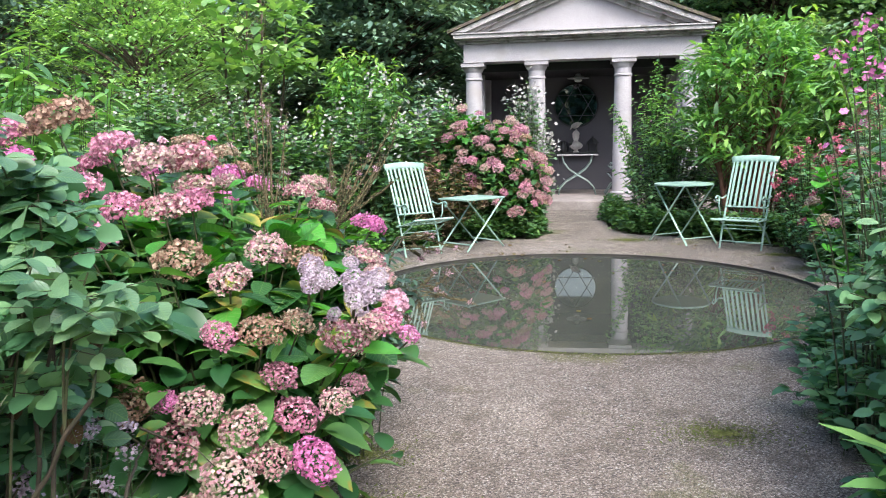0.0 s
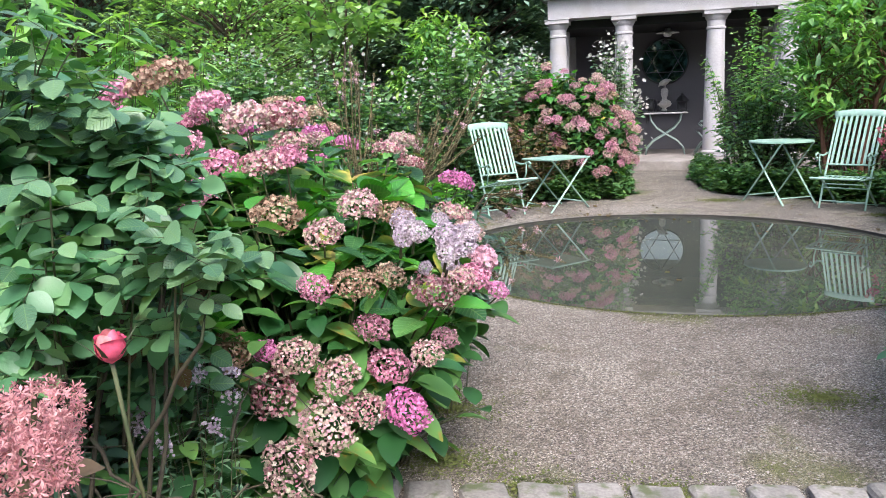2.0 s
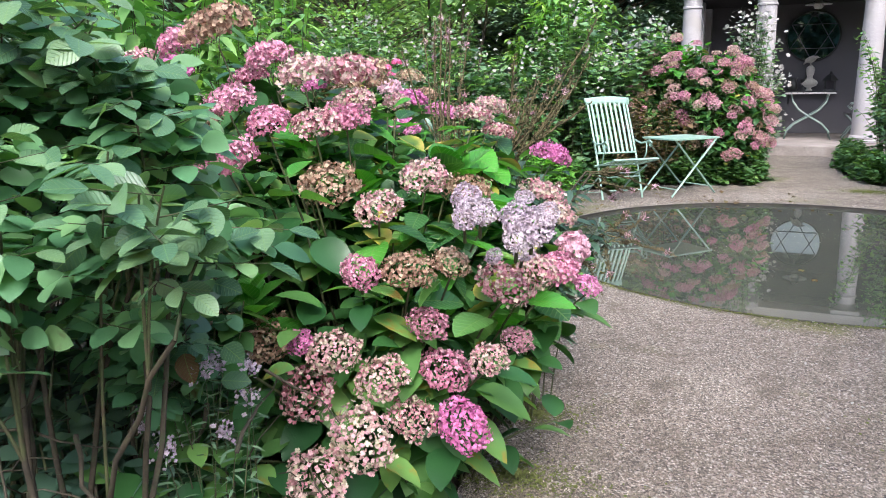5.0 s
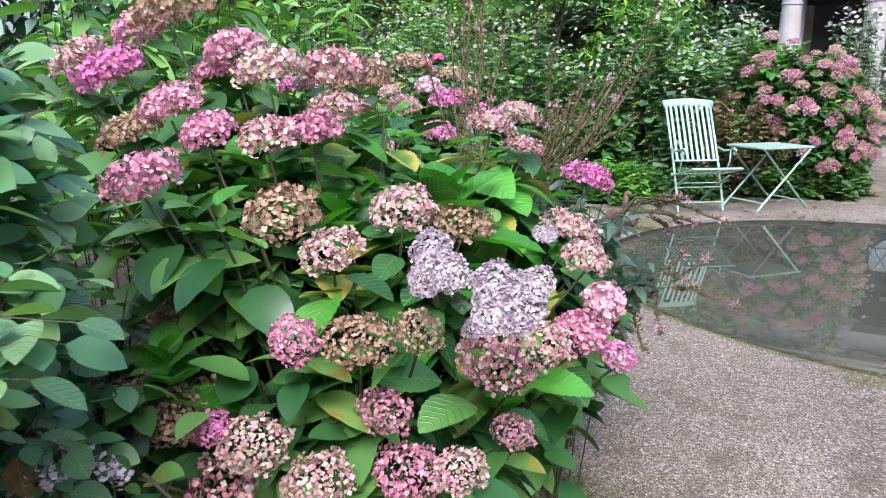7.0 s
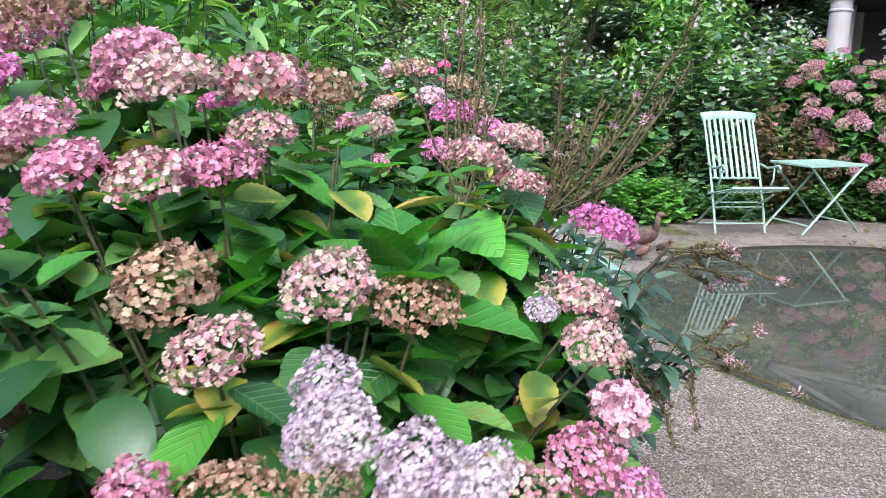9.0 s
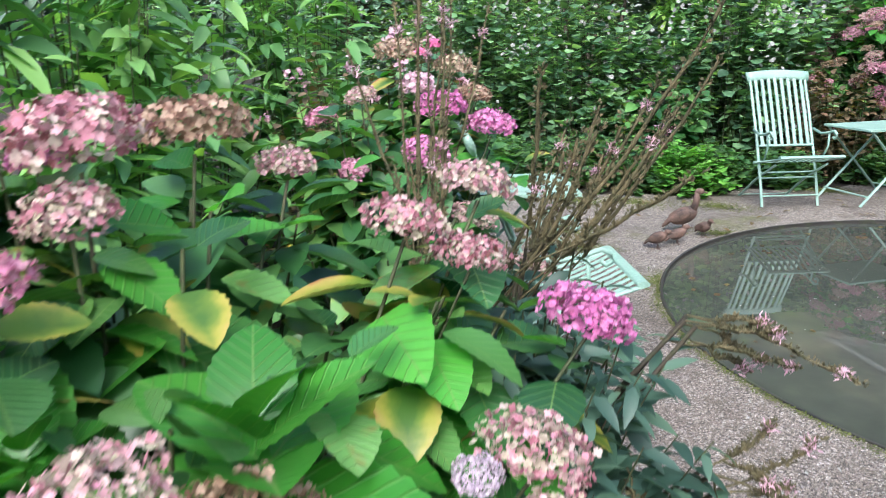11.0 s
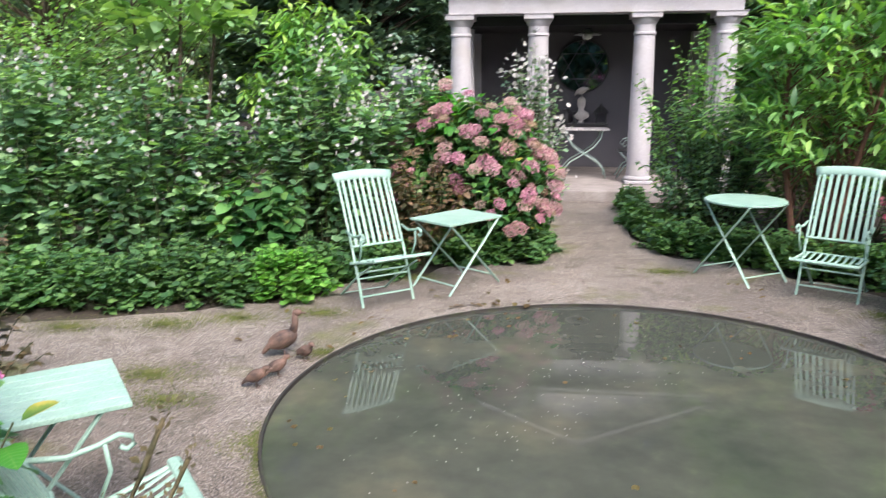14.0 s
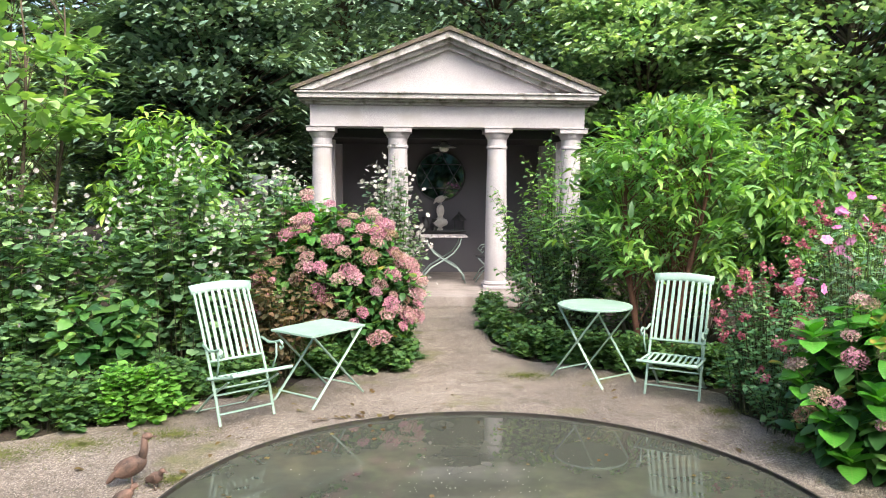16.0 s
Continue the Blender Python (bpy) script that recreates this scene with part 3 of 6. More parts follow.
def tree(name, label, at, height, crown_r, crown_low, leaf, clumps, per, size, trunk_r, shape=QUAD, group="", stems=1, lean=0.0, bark=None):
    root = thing(name, label, "tree", group, (at[0], at[1], 0))
    trunk = []
    for s in range(stems):
        ang = 2 * math.pi * s / stems + at[0]
        off = 0.0 if stems == 1 else 0.18
        b = np.array([off * math.cos(ang), off * math.sin(ang), -0.05])
        tip = b + np.array([lean + off * 2.2 * math.cos(ang), off * 2.2 * math.sin(ang), height * 0.86])
        trunk.append(np.stack([b + (tip - b) * t + np.array([0.08 * math.sin(5 * t + s + at[0]), 0.08 * math.sin(4 * t + at[1]), 0]) * t for t in np.linspace(0, 1, 8)]))
    trunk = np.stack(trunk)
    tri_mesh("trunk", *tubes(trunk, np.full(stems, trunk_r), np.full(stems, trunk_r * 0.25), 8), bark or M_BARK, root, True)
    z = rng.uniform(0, 1, clumps)
    a = rng.uniform(0, 2 * np.pi, clumps)
    prof = np.clip(np.sin(np.pi * (0.12 + 0.80 * z)), 0.15, 1) * (0.55 + 0.45 * rng.uniform(0, 1, clumps) ** 0.5)
    lump = 1 + 0.22 * np.sin(3 * a + 4 * z + at[0]) + 0.15 * np.sin(6 * a + at[1])
    c = np.stack([crown_r * prof * lump * np.cos(a) + lean * z, crown_r * prof * lump * np.sin(a), crown_low + (height - crown_low) * z], 1)
    tri = rng.integers(0, stems, clumps)
    ti = np.clip((c[:, 2] - 0.5 - 0.3 * crown_r * prof) / (height * 0.86), 0.08, 0.95) * 7
    i = np.minimum(ti.astype(int), 6)
    fr = (ti - i)[:, None]
    start = trunk[tri, i] * (1 - fr) + trunk[tri, i + 1] * fr
    limbs = stem_paths(start, c, 5, 0.12, 0.8)
    tri_mesh("branchwork", *tubes(limbs, np.full(clumps, trunk_r * 0.22), np.full(clumps, trunk_r * 0.05), 4), bark or M_BARK, root, kind="stuff")
    spreadr = crown_r * 0.17
    p = np.repeat(c, per, 0) + rng.normal(0, 1, (clumps * per, 3)) * np.array([spreadr, spreadr, spreadr * 0.22])
    out = p - np.repeat(start, per, 0)
    d = out / (np.linalg.norm(out, axis=1, keepdims=True) + 1e-6) + 0.6 * random_unit(len(p)) + np.array([0, 0, -0.35])
    up = np.array([0, 0, 1.0]) + 0.32 * random_unit(len(p))
    tri_mesh("crown", *spread(shape, p, d, up, size * rng.uniform(0.65, 1.3, len(p))), leaf, root, kind="stuff")
    return root


# ---- ground, gravel, pond ----
POND, POND_R = (0.745, 6.24), 2.01


def polar_sheet(name, mat_, radii_of, rings, z, rough_z, count=256, label=""):
    v, f = [], []
    for j in range(count):
        a = 2 * math.pi * j / count
        far = radii_of(a)
        for i in range(rings + 1):
            s = (i / rings) ** 1.0
            r = POND_R + 0.018 + (far - POND_R - 0.018) * s
            x, y = POND[0] + r * math.cos(a), POND[1] + r * math.sin(a)
            v.append((x, y, z + (rough_z * noise.noise(Vector((x * 1.7, y * 1.7, 0))) if 0 < i else 0)))
    k = rings + 1
    for j in range(count):
        n = (j + 1) % count
        for i in range(rings):
            a, b, c, d = j * k + i, j * k + i + 1, n * k + i + 1, n * k + i
            f += [(a, b, c), (a, c, d)]
    ob = tri_mesh(name, v, f, mat_, None, True)
    return tagged(ob, label, "", "", "structure")


EDGE = [(1.3, 13.8), (1.25, 11.0), (1.5, 10.2), (1.98, 9.85), (2.95, 9.1), (3.08, 8.1), (3.35, 7.3), (3.6, 6.6), (3.3, 5.6), (2.6, 4.5), (2.05, 3.9), (1.85, 2.6), (1.85, 1.5), (1.85, -4.0),
        (-0.2, -4.0), (-0.25, 1.7), (-0.45, 2.8), (-0.75, 3.5), (-1.4, 3.85), (-1.9, 4.6), (-2.6, 5.5), (-3.4, 6.3), (-4.5, 6.95), (-3.7, 7.35), (-2.8, 7.6), (-2.3, 7.8), (-1.6, 8.4), (-0.7, 9.3), (-0.2, 9.8), (0.22, 10.9), (0.2, 13.8)]


def edge_radius(a):
    ox, oy = POND
    dx, dy = math.cos(a), math.sin(a)
    best = 4.0
    for (x1, y1), (x2, y2) in zip(EDGE, EDGE[1:] + EDGE[:1]):
        ex, ey = x2 - x1, y2 - y1
        den = dx * ey - dy * ex
        if abs(den) < 1e-9:
            continue
        t = ((x1 - ox) * ey - (y1 - oy) * ex) / den
        u = ((x1 - ox) * dy - (y1 - oy) * dx) / den
        if t > 0 and -1e-6 <= u <= 1 + 1e-6:
            best = t
    return max(best + 0.08 * math.sin(17 * a) + 0.05 * math.sin(41 * a), POND_R + 0.1)


polar_sheet("ground", M_SOIL, lambda a: 160.0, 40, -0.012, 0.004, 128, "dark soil ground of the garden beds")
polar_sheet("gravel_path", M_GRAVEL, edge_radius, 26, 0.004, 0.012, 720, "pinkish grey fine gravel with mossy patches round the pond")

bm = bmesh.new()
bmesh.ops.create_circle(bm, cap_ends=True, segments=128, radius=POND_R + 0.004, matrix=pose(POND[0], POND[1], -0.016))
lone("pond_water", bm, M_WATER, "still murky grey-green water of the round pond", "water", kind="structure")
bm = bmesh.new()
for a, b, z0, z1 in ((POND_R, POND_R + 0.014, -0.3, 0.009),):
    rings = [[bm.verts.new((POND[0] + r * math.cos(t), POND[1] + r * math.sin(t), z)) for t in [2 * math.pi * j / 160 for j in range(160)]] for r, z in ((a, z0), (a, z1), (b, z1), (b, z0))]
    for p, q in zip(rings, rings[1:] + rings[:1]):
        for j in range(160):
            bm.faces.new((p[j], p[(j + 1) % 160], q[(j + 1) % 160], q[j]))
lone("pond_rim", bm, M_RIM, "thin dark steel rim of the round pond", "pond rim", kind="structure")
bm = bmesh.new()
bmesh.ops.create_circle(bm, cap_ends=True, segments=64, radius=POND_R + 0.02, matrix=pose(POND[0], POND[1], -0.34))
lone("pond_bottom", bm, M_SOIL, "muddy bottom of the pond", "pond bottom", kind="structure")


# ---- temple ----
TX, TY, TZ = 0.9, 14.5, 0.17
HALF_FRIEZE, HALF_CORNICE = 2.2, 2.37


def build_temple():
    root = thing("garden_temple", "small classical temple of pale lilac-grey stucco with four columns", "pavilion", "", (TX, TY, 0))
    bm = bmesh.new()
    box(bm, (4.9, 3.35, TZ), (0, 0.72, TZ / 2 - 0.005), bevel=0.015)
    part("plinth", bm, M_FLOOR, root, "worn grey stone step")
    for x in (-2.03, -0.81, 0.81, 2.03):
        bm = bmesh.new()
        lathe(bm, [(0.18, 0.12), (0.18, 0.14), (0.178, 0.8), (0.172, 1.4), (0.155, 2.25), (0.155, 2.28)], (x, 0, TZ), 36)
        col = part("column", bm, M_STUCCO, root)
        bm = bmesh.new()
        lathe(bm, [(0.20, 0.05), (0.215, 0.08), (0.20, 0.11), (0.18, 0.12)], (x, 0, TZ), 36)
        part("base_ring", bm, M_STUCCO, col)
        bm = bmesh.new()
        box(bm, (0.44, 0.44, 0.05), (x, 0, TZ + 0.025), bevel=0.008)
        part("base_block", bm, M_STUCCO, col)
        bm = bmesh.new()
        lathe(bm, [(0.155, 2.28), (0.172, 2.29), (0.172, 2.315), (0.155, 2.33), (0.158, 2.43), (0.185, 2.47), (0.21, 2.53)], (x, 0, TZ), 36)
        part("capital", bm, M_STUCCO, col)
        bm = bmesh.new()
        box(bm, (0.45, 0.45, 0.0745), (x, 0, TZ + 2.5675), bevel=0.006)
        part("abacus", bm, M_STUCCO, col)
        bm = bmesh.new()
        box(bm, (0.48, 0.48, 0.0085), (x, 0, TZ + 2.609), bevel=0.002)
        part("fillet", bm, M_STUCCO, col)
    for x in (-2.03, 2.03):
        for y, deep in ((2.1, 0.30), (0.62, 0.22)):
            bm = bmesh.new()
            box(bm, (0.30, deep, 2.44), (x, y, TZ + 1.22), bevel=0.008)
            part("pilaster", bm, M_STUCCO, root)
    top = TZ + 2.613
    bm = bmesh.new()
    box(bm, (2 * HALF_FRIEZE, 0.42, 0.34), (0, 0, top + 0.17), bevel=0.004)
    for x in (-HALF_FRIEZE + 0.16, HALF_FRIEZE - 0.16):
        box(bm, (0.32, 2.1, 0.34), (x, 1.26, top + 0.17))
    part("frieze", bm, M_STUCCO, root)
    c = top + 0.34
    for half, depth, h0, h1 in ((2.27, 0.52, 0.0, 0.05), (2.36, 0.68, 0.05, 0.085), (HALF_CORNICE, 0.86, 0.085, 0.16), (HALF_CORNICE + 0.03, 0.92, 0.16, 0.185)):
        bm = bmesh.new()
        box(bm, (2 * half, depth + 2.1, h1 - h0), (0, 1.05, c + (h0 + h1) / 2), bevel=0.003)
        part("cornice_course", bm, M_CORNICE, root, "weathered cornice course")
    c += 0.185
    apex = 4.24
    rise = apex - c
    half = HALF_CORNICE - 0.12
    bm = bmesh.new()
    prism(bm, [(-half + 0.35, c), (half - 0.35, c), (0, apex - 0.18)], -0.16, 2.2)
    part("tympanum", bm, M_STUCCO, root)
    slope = math.atan2(rise, HALF_CORNICE)
    for s in (-1, 1):
        bm = bmesh.new()
        for drop, thick, front in ((0.235, 0.08, -0.24), (0.155, 0.06, -0.34), (0.095, 0.09, -0.43)):
            a, b = (s * (HALF_CORNICE + 0.02), c + 0.02), (0, apex + 0.02)
            nz = thick / math.cos(slope)
            off = drop / math.cos(slope)
            trim = off / math.tan(slope)
            x_in = s * max(0.0, HALF_CORNICE + 0.02 - trim)
            zb = c + 0.02
            low = (x_in, zb)
            lowt = (s * max(0.0, HALF_CORNICE + 0.02 - trim + nz / math.tan(slope)), zb)
            out = [low, lowt, (0, apex + 0.02 - off + nz), (0, apex + 0.02 - off)]
            prism(bm, out if s > 0 else out[::-1], front, 2.2)
        bmesh.ops.recalc_face_normals(bm, faces=bm.faces)
        part("raking_cornice", bm, M_CORNICE, root)
        bm = bmesh.new()
        out = [(s * (HALF_CORNICE + 0.1), c - 0.005), (s * (HALF_CORNICE + 0.1), c + 0.055), (0, apex + 0.085), (0, apex + 0.022)]
        prism(bm, out if s > 0 else out[::-1], -0.47, 2.3)
        bmesh.ops.recalc_face_normals(bm, faces=bm.faces)
        part("roof_slope", bm, M_ROOF, root, "mossy brown roof edge")
    # Inner walls use the plaster that has the interior shade in its colour.
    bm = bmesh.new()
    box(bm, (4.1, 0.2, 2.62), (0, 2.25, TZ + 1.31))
    part("back_wall", bm, M_STUCCO_DIM, root, "grey plaster wall with the interior shade in its colour")
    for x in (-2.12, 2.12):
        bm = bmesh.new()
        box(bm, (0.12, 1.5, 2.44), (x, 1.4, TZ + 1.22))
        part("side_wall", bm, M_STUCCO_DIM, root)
    bm = bmesh.new()
    box(bm, (4.0, 1.9, 0.15), (0, 1.2, TZ + 2.535))
    part("ceiling_panel", bm, M_CEIL, root, "dark ceiling")
    return root


build_temple()

# things in the temple
mir = thing("round_mirror", "large round dark mirror with a star of metal bars", "mirror", "", (TX - 0.02, TY + 2.13, 2.02))
bm = bmesh.new()
bmesh.ops.create_circle(bm, cap_ends=True, segments=64, radius=0.46, matrix=pose(0, 0, 0, 90))
part("glass", bm, M_GLASS, mir)
bm = bmesh.new()
rod(bm, [(0.47 * math.cos(2 * math.pi * i / 48), -0.012, 0.47 * math.sin(2 * math.pi * i / 48)) for i in range(49)], 0.018, 8)
part("ring", bm, M_DARK, mir, "dark ring frame")
for tri in (90, -90):
    p = [(0.45 * math.cos(radians(tri + 120 * i)), -0.02 - 0.004 * (tri > 0), 0.45 * math.sin(radians(tri + 120 * i))) for i in range(4)]
    for a, b in zip(p, p[1:]):
        bm = bmesh.new()
        rod(bm, [a, b], 0.009, 6)
        part("star_bar", bm, M_STUCCO_DIM, mir, "grey bar of the star")

lamp = thing("pendant_lamp", "white enamel pendant lamp with a wide shallow shade", "lamp", "", (TX, TY + 1.15, 0))
bm = bmesh.new()
lathe(bm, [(0.05, 2.62), (0.06, 2.58), (0.08, 2.565), (0.22, 2.53), (0.225, 2.52), (0.21, 2.522), (0.07, 2.53)], (0, 0, 0), 32)
part("shade", bm, M_LAMP, lamp, smooth=True)
bm = bmesh.new()
lathe(bm, [(0.07, 2.53), (0.085, 2.49), (0.06, 2.455), (0.01, 2.445)], (0, 0, 0), 24)
part("globe", bm, M_LAMP, lamp, smooth=True)
bm = bmesh.new()
rod(bm, [(0, 0, 2.605), (0, 0, 2.632)], 0.012)
part("cord", bm, M_DARK, lamp)

console = thing("wall_shelf", "dark wooden wall shelf under the round mirror", "shelf", "", (TX - 0.02, TY + 2.03, 0))
bm = bmesh.new()
box(bm, (0.98, 0.24, 0.035), (0, 0, 0.975), bevel=0.004)
part("board", bm, M_DARK, console)
for x in (-0.35, 0.35):
    bm = bmesh.new()
    rod(bm, [(x, 0.11, 0.74), (x, 0.06, 0.84), (x, -0.09, 0.957)], 0.012)
    part("bracket", bm, M_DARK, console)

bm = bmesh.new()
lathe(bm, [(0.055, 0.0), (0.06, 0.02), (0.04, 0.04), (0.04, 0.06), (0.13, 0.10), (0.15, 0.15), (0.12, 0.2), (0.055, 0.235), (0.048, 0.27), (0.062, 0.30), (0.074, 0.35), (0.076, 0.40), (0.066, 0.445), (0.035, 0.475), (0.005, 0.482)], (0, 0, 0), 28)
for v in bm.verts:
    v.co.y *= 0.75
    if v.co.z > 0.26:
        v.co.y -= 0.015
bust = lone("bust", bm, M_BUST, "pale plaster bust standing on the wall shelf", "statue", smooth=True)
bust.matrix_world = pose(TX - 0.02, TY + 2.0, 0.993)


def bird_mesh(s, neck, head):
    """A bird in one rounded mesh: body, tail, neck, head, bill and feet."""
    bm = bmesh.new()
    def ball(r, at, scale, rx=0.0):
        bmesh.ops.create_uvsphere(bm, u_segments=18, v_segments=12, radius=r, matrix=pose(*at, rx) @ Matrix.Diagonal((*scale, 1)))
    ball(0.13, (0, 0, 0.20), (0.72, 1.3, 0.78), -24)
    ball(0.06, (0, 0.17, 0.125), (0.75, 1.7, 0.5), -48)
    for x in (-0.085, 0.085):
        ball(0.1, (x, 0.04, 0.205), (0.22, 1.35, 0.6), -26)
    rod(bm, [(0, -0.09, 0.22), (0, -0.135, 0.25 + neck * 0.45), (0, -0.14, 0.22 + neck)], 0.05, 12, 1.0, 0.62)
    ball(head, (0, -0.165, 0.23 + neck), (0.85, 1.2, 0.9))
    rod(bm, [(0, -0.165 - head * 0.9, 0.225 + neck), (0, -0.165 - head * 2.1, 0.215 + neck)], head * 0.45, 8, 0.5, 0.7)
    for x in (-0.04, 0.04):
        rod(bm, [(x, 0.0, 0.12), (x, -0.01, 0.0)], 0.009, 6)
        box(bm, (0.035, 0.06, 0.008), (x, -0.03, 0.004))
    bmesh.ops.scale(bm, vec=(s, s, s), verts=bm.verts)
    return bm


for at, rz, s, neck, lab in (((-1.47, 6.82, 0.006), 112, 0.60, 0.27, "brown duck figure with an upright neck on the gravel"), ((-1.3, 6.76, 0.006), 60, 0.36, 0.12, "small brown duckling figure beside the pond rim"),
                             ((-1.46, 6.3, 0.006), 100, 0.38, 0.09, "small brown duckling figure with dark wings on the gravel"), ((-1.39, 6.48, 0.006), 125, 0.36, 0.1, "small brown duckling figure behind another duckling")):
    d = lone("duck_figure", bird_mesh(s, neck, 0.045 if s > 0.5 else 0.052), M_DUCK, lab, "statue", "duck figures", smooth=True)
    d.matrix_world = pose(*at, 0, 0, rz)
dove = lone("dove_figure", bird_mesh(0.62, 0.03, 0.05), M_BUST, "pale dove figure perched on top of the bust", "statue", smooth=True)
dove.matrix_world = pose(TX - 0.02, TY + 2.0, 1.462, 0, 0, 60)

bm = bmesh.new()
box(bm, (0.2, 0.18, 0.02), (0, 0, 0.01))
for x in (-0.085, 0.085):
    for y in (-0.075, 0.075):
        box(bm, (0.02, 0.02, 0.17), (x, y, 0.105))
lathe(bm, [(0.15, 0.19), (0.14, 0.2), (0.05, 0.3), (0.03, 0.31), (0.02, 0.36)], (0, 0, 0), 4)
lan = lone("lantern", bm, M_DARK, "dark metal lantern with a pointed roof on the shelf", "lantern")
lan.matrix_world = pose(TX + 0.34, TY + 2.0, 0.993)
bm = bmesh.new()
lathe(bm, [(0.05, 0), (0.05, 0.02), (0.025, 0.05), (0.022, 0.12), (0.05, 0.2), (0.06, 0.22)], (0, 0, 0), 16)
go = lone("goblet_vase", bm, M_DARK, "dark goblet vase on the shelf", "vase", smooth=True)
go.matrix_world = pose(TX - 0.13, TY + 1.97, 0.993)
bm = bmesh.new()
lathe(bm, [(0.06, 0), (0.085, 0.06), (0.07, 0.16), (0.05, 0.2), (0.075, 0.25), (0.078, 0.26)], (0, 0, 0), 16)
go = lone("jug", bm, M_DARK, "dark jug on the shelf", "jug", smooth=True)
go.matrix_world = pose(TX - 0.3, TY + 1.98, 0.993)




tt = thing("bistro_table", "slatted grey wooden table on curved green iron legs", "table", "", (TX - 0.02, TY + 0.75, TZ))
for i in range(8):
    bm = bmesh.new()
    box(bm, (0.095, 0.62, 0.022), (-0.36 + i * 0.103, 0, 0.80), (0, 0, 0), 0.004)
    part("slat", bm, M_WOODTOP, tt)
for y in (-0.24, 0.24):
    for s in (-1, 1):
        bm = bmesh.new()
        rod(bm, [(s * -0.30, y, 0.785), (s * -0.27, y, 0.66), (s * -0.17, y, 0.52), (0, y, 0.40), (s * 0.22, y, 0.27), (s * 0.34, y, 0.14), (s * 0.37, y, 0.0)], 0.014, 8)
        part("leg", bm, M_IRON, tt, smooth=True)
bm = bmesh.new()
rod(bm, [(0, -0.24, 0.4), (0, 0.24, 0.4)], 0.01)
part("stretcher", bm, M_IRON, tt)


def bistro_chair(at, rz):
    root = thing("bistro_chair", "small curved iron bistro chair with a dark slatted seat", "chair", "bistro chairs in the temple", at, rz)
    for y in (-0.17, -0.06, 0.06, 0.17):
        bm = bmesh.new()
        box(bm, (0.4, 0.09, 0.02), (0, y, 0.44), (0, 0, 0), 0.003)
        part("slat", bm, M_DARK, root)
    for x in (-0.19, 0.19):
        bm = bmesh.new()
        rod(bm, [(x, -0.24, 0.0), (x, -0.12, 0.2), (x, 0.06, 0.3), (x, 0.2, 0.43), (x, 0.23, 0.7), (x, 0.26, 0.88)], 0.012, 8)
        part("back_leg", bm, M_IRON, root, smooth=True)
        bm = bmesh.new()
        rod(bm, [(x, 0.26, 0.0), (x, 0.1, 0.2), (x, -0.08, 0.3), (x, -0.2, 0.43)], 0.012, 8)
        part("front_leg", bm, M_IRON, root, smooth=True)
        bm = bmesh.new()
        rod(bm, [(x, 0.22, 0.62), (x, 0.05, 0.66), (x, -0.12, 0.62), (x, -0.17, 0.56), (x, -0.13, 0.52), (x, -0.1, 0.55)], 0.011, 8)
        part("armrest", bm, M_IRON, root, smooth=True)
    for z in (0.68, 0.78, 0.87):
        bm = bmesh.new()
        rod(bm, [(-0.19, 0.225 + (z - 0.68) * 0.15, z), (0, 0.25 + (z - 0.68) * 0.15, z + 0.02), (0.19, 0.225 + (z - 0.68) * 0.15, z)], 0.02, 8, 0.4)
        part("back_rail", bm, M_IRON, root)


bistro_chair((TX - 0.75, TY + 0.8, TZ), 90)
bistro_chair((TX + 0.78, TY + 0.8, TZ), -90)


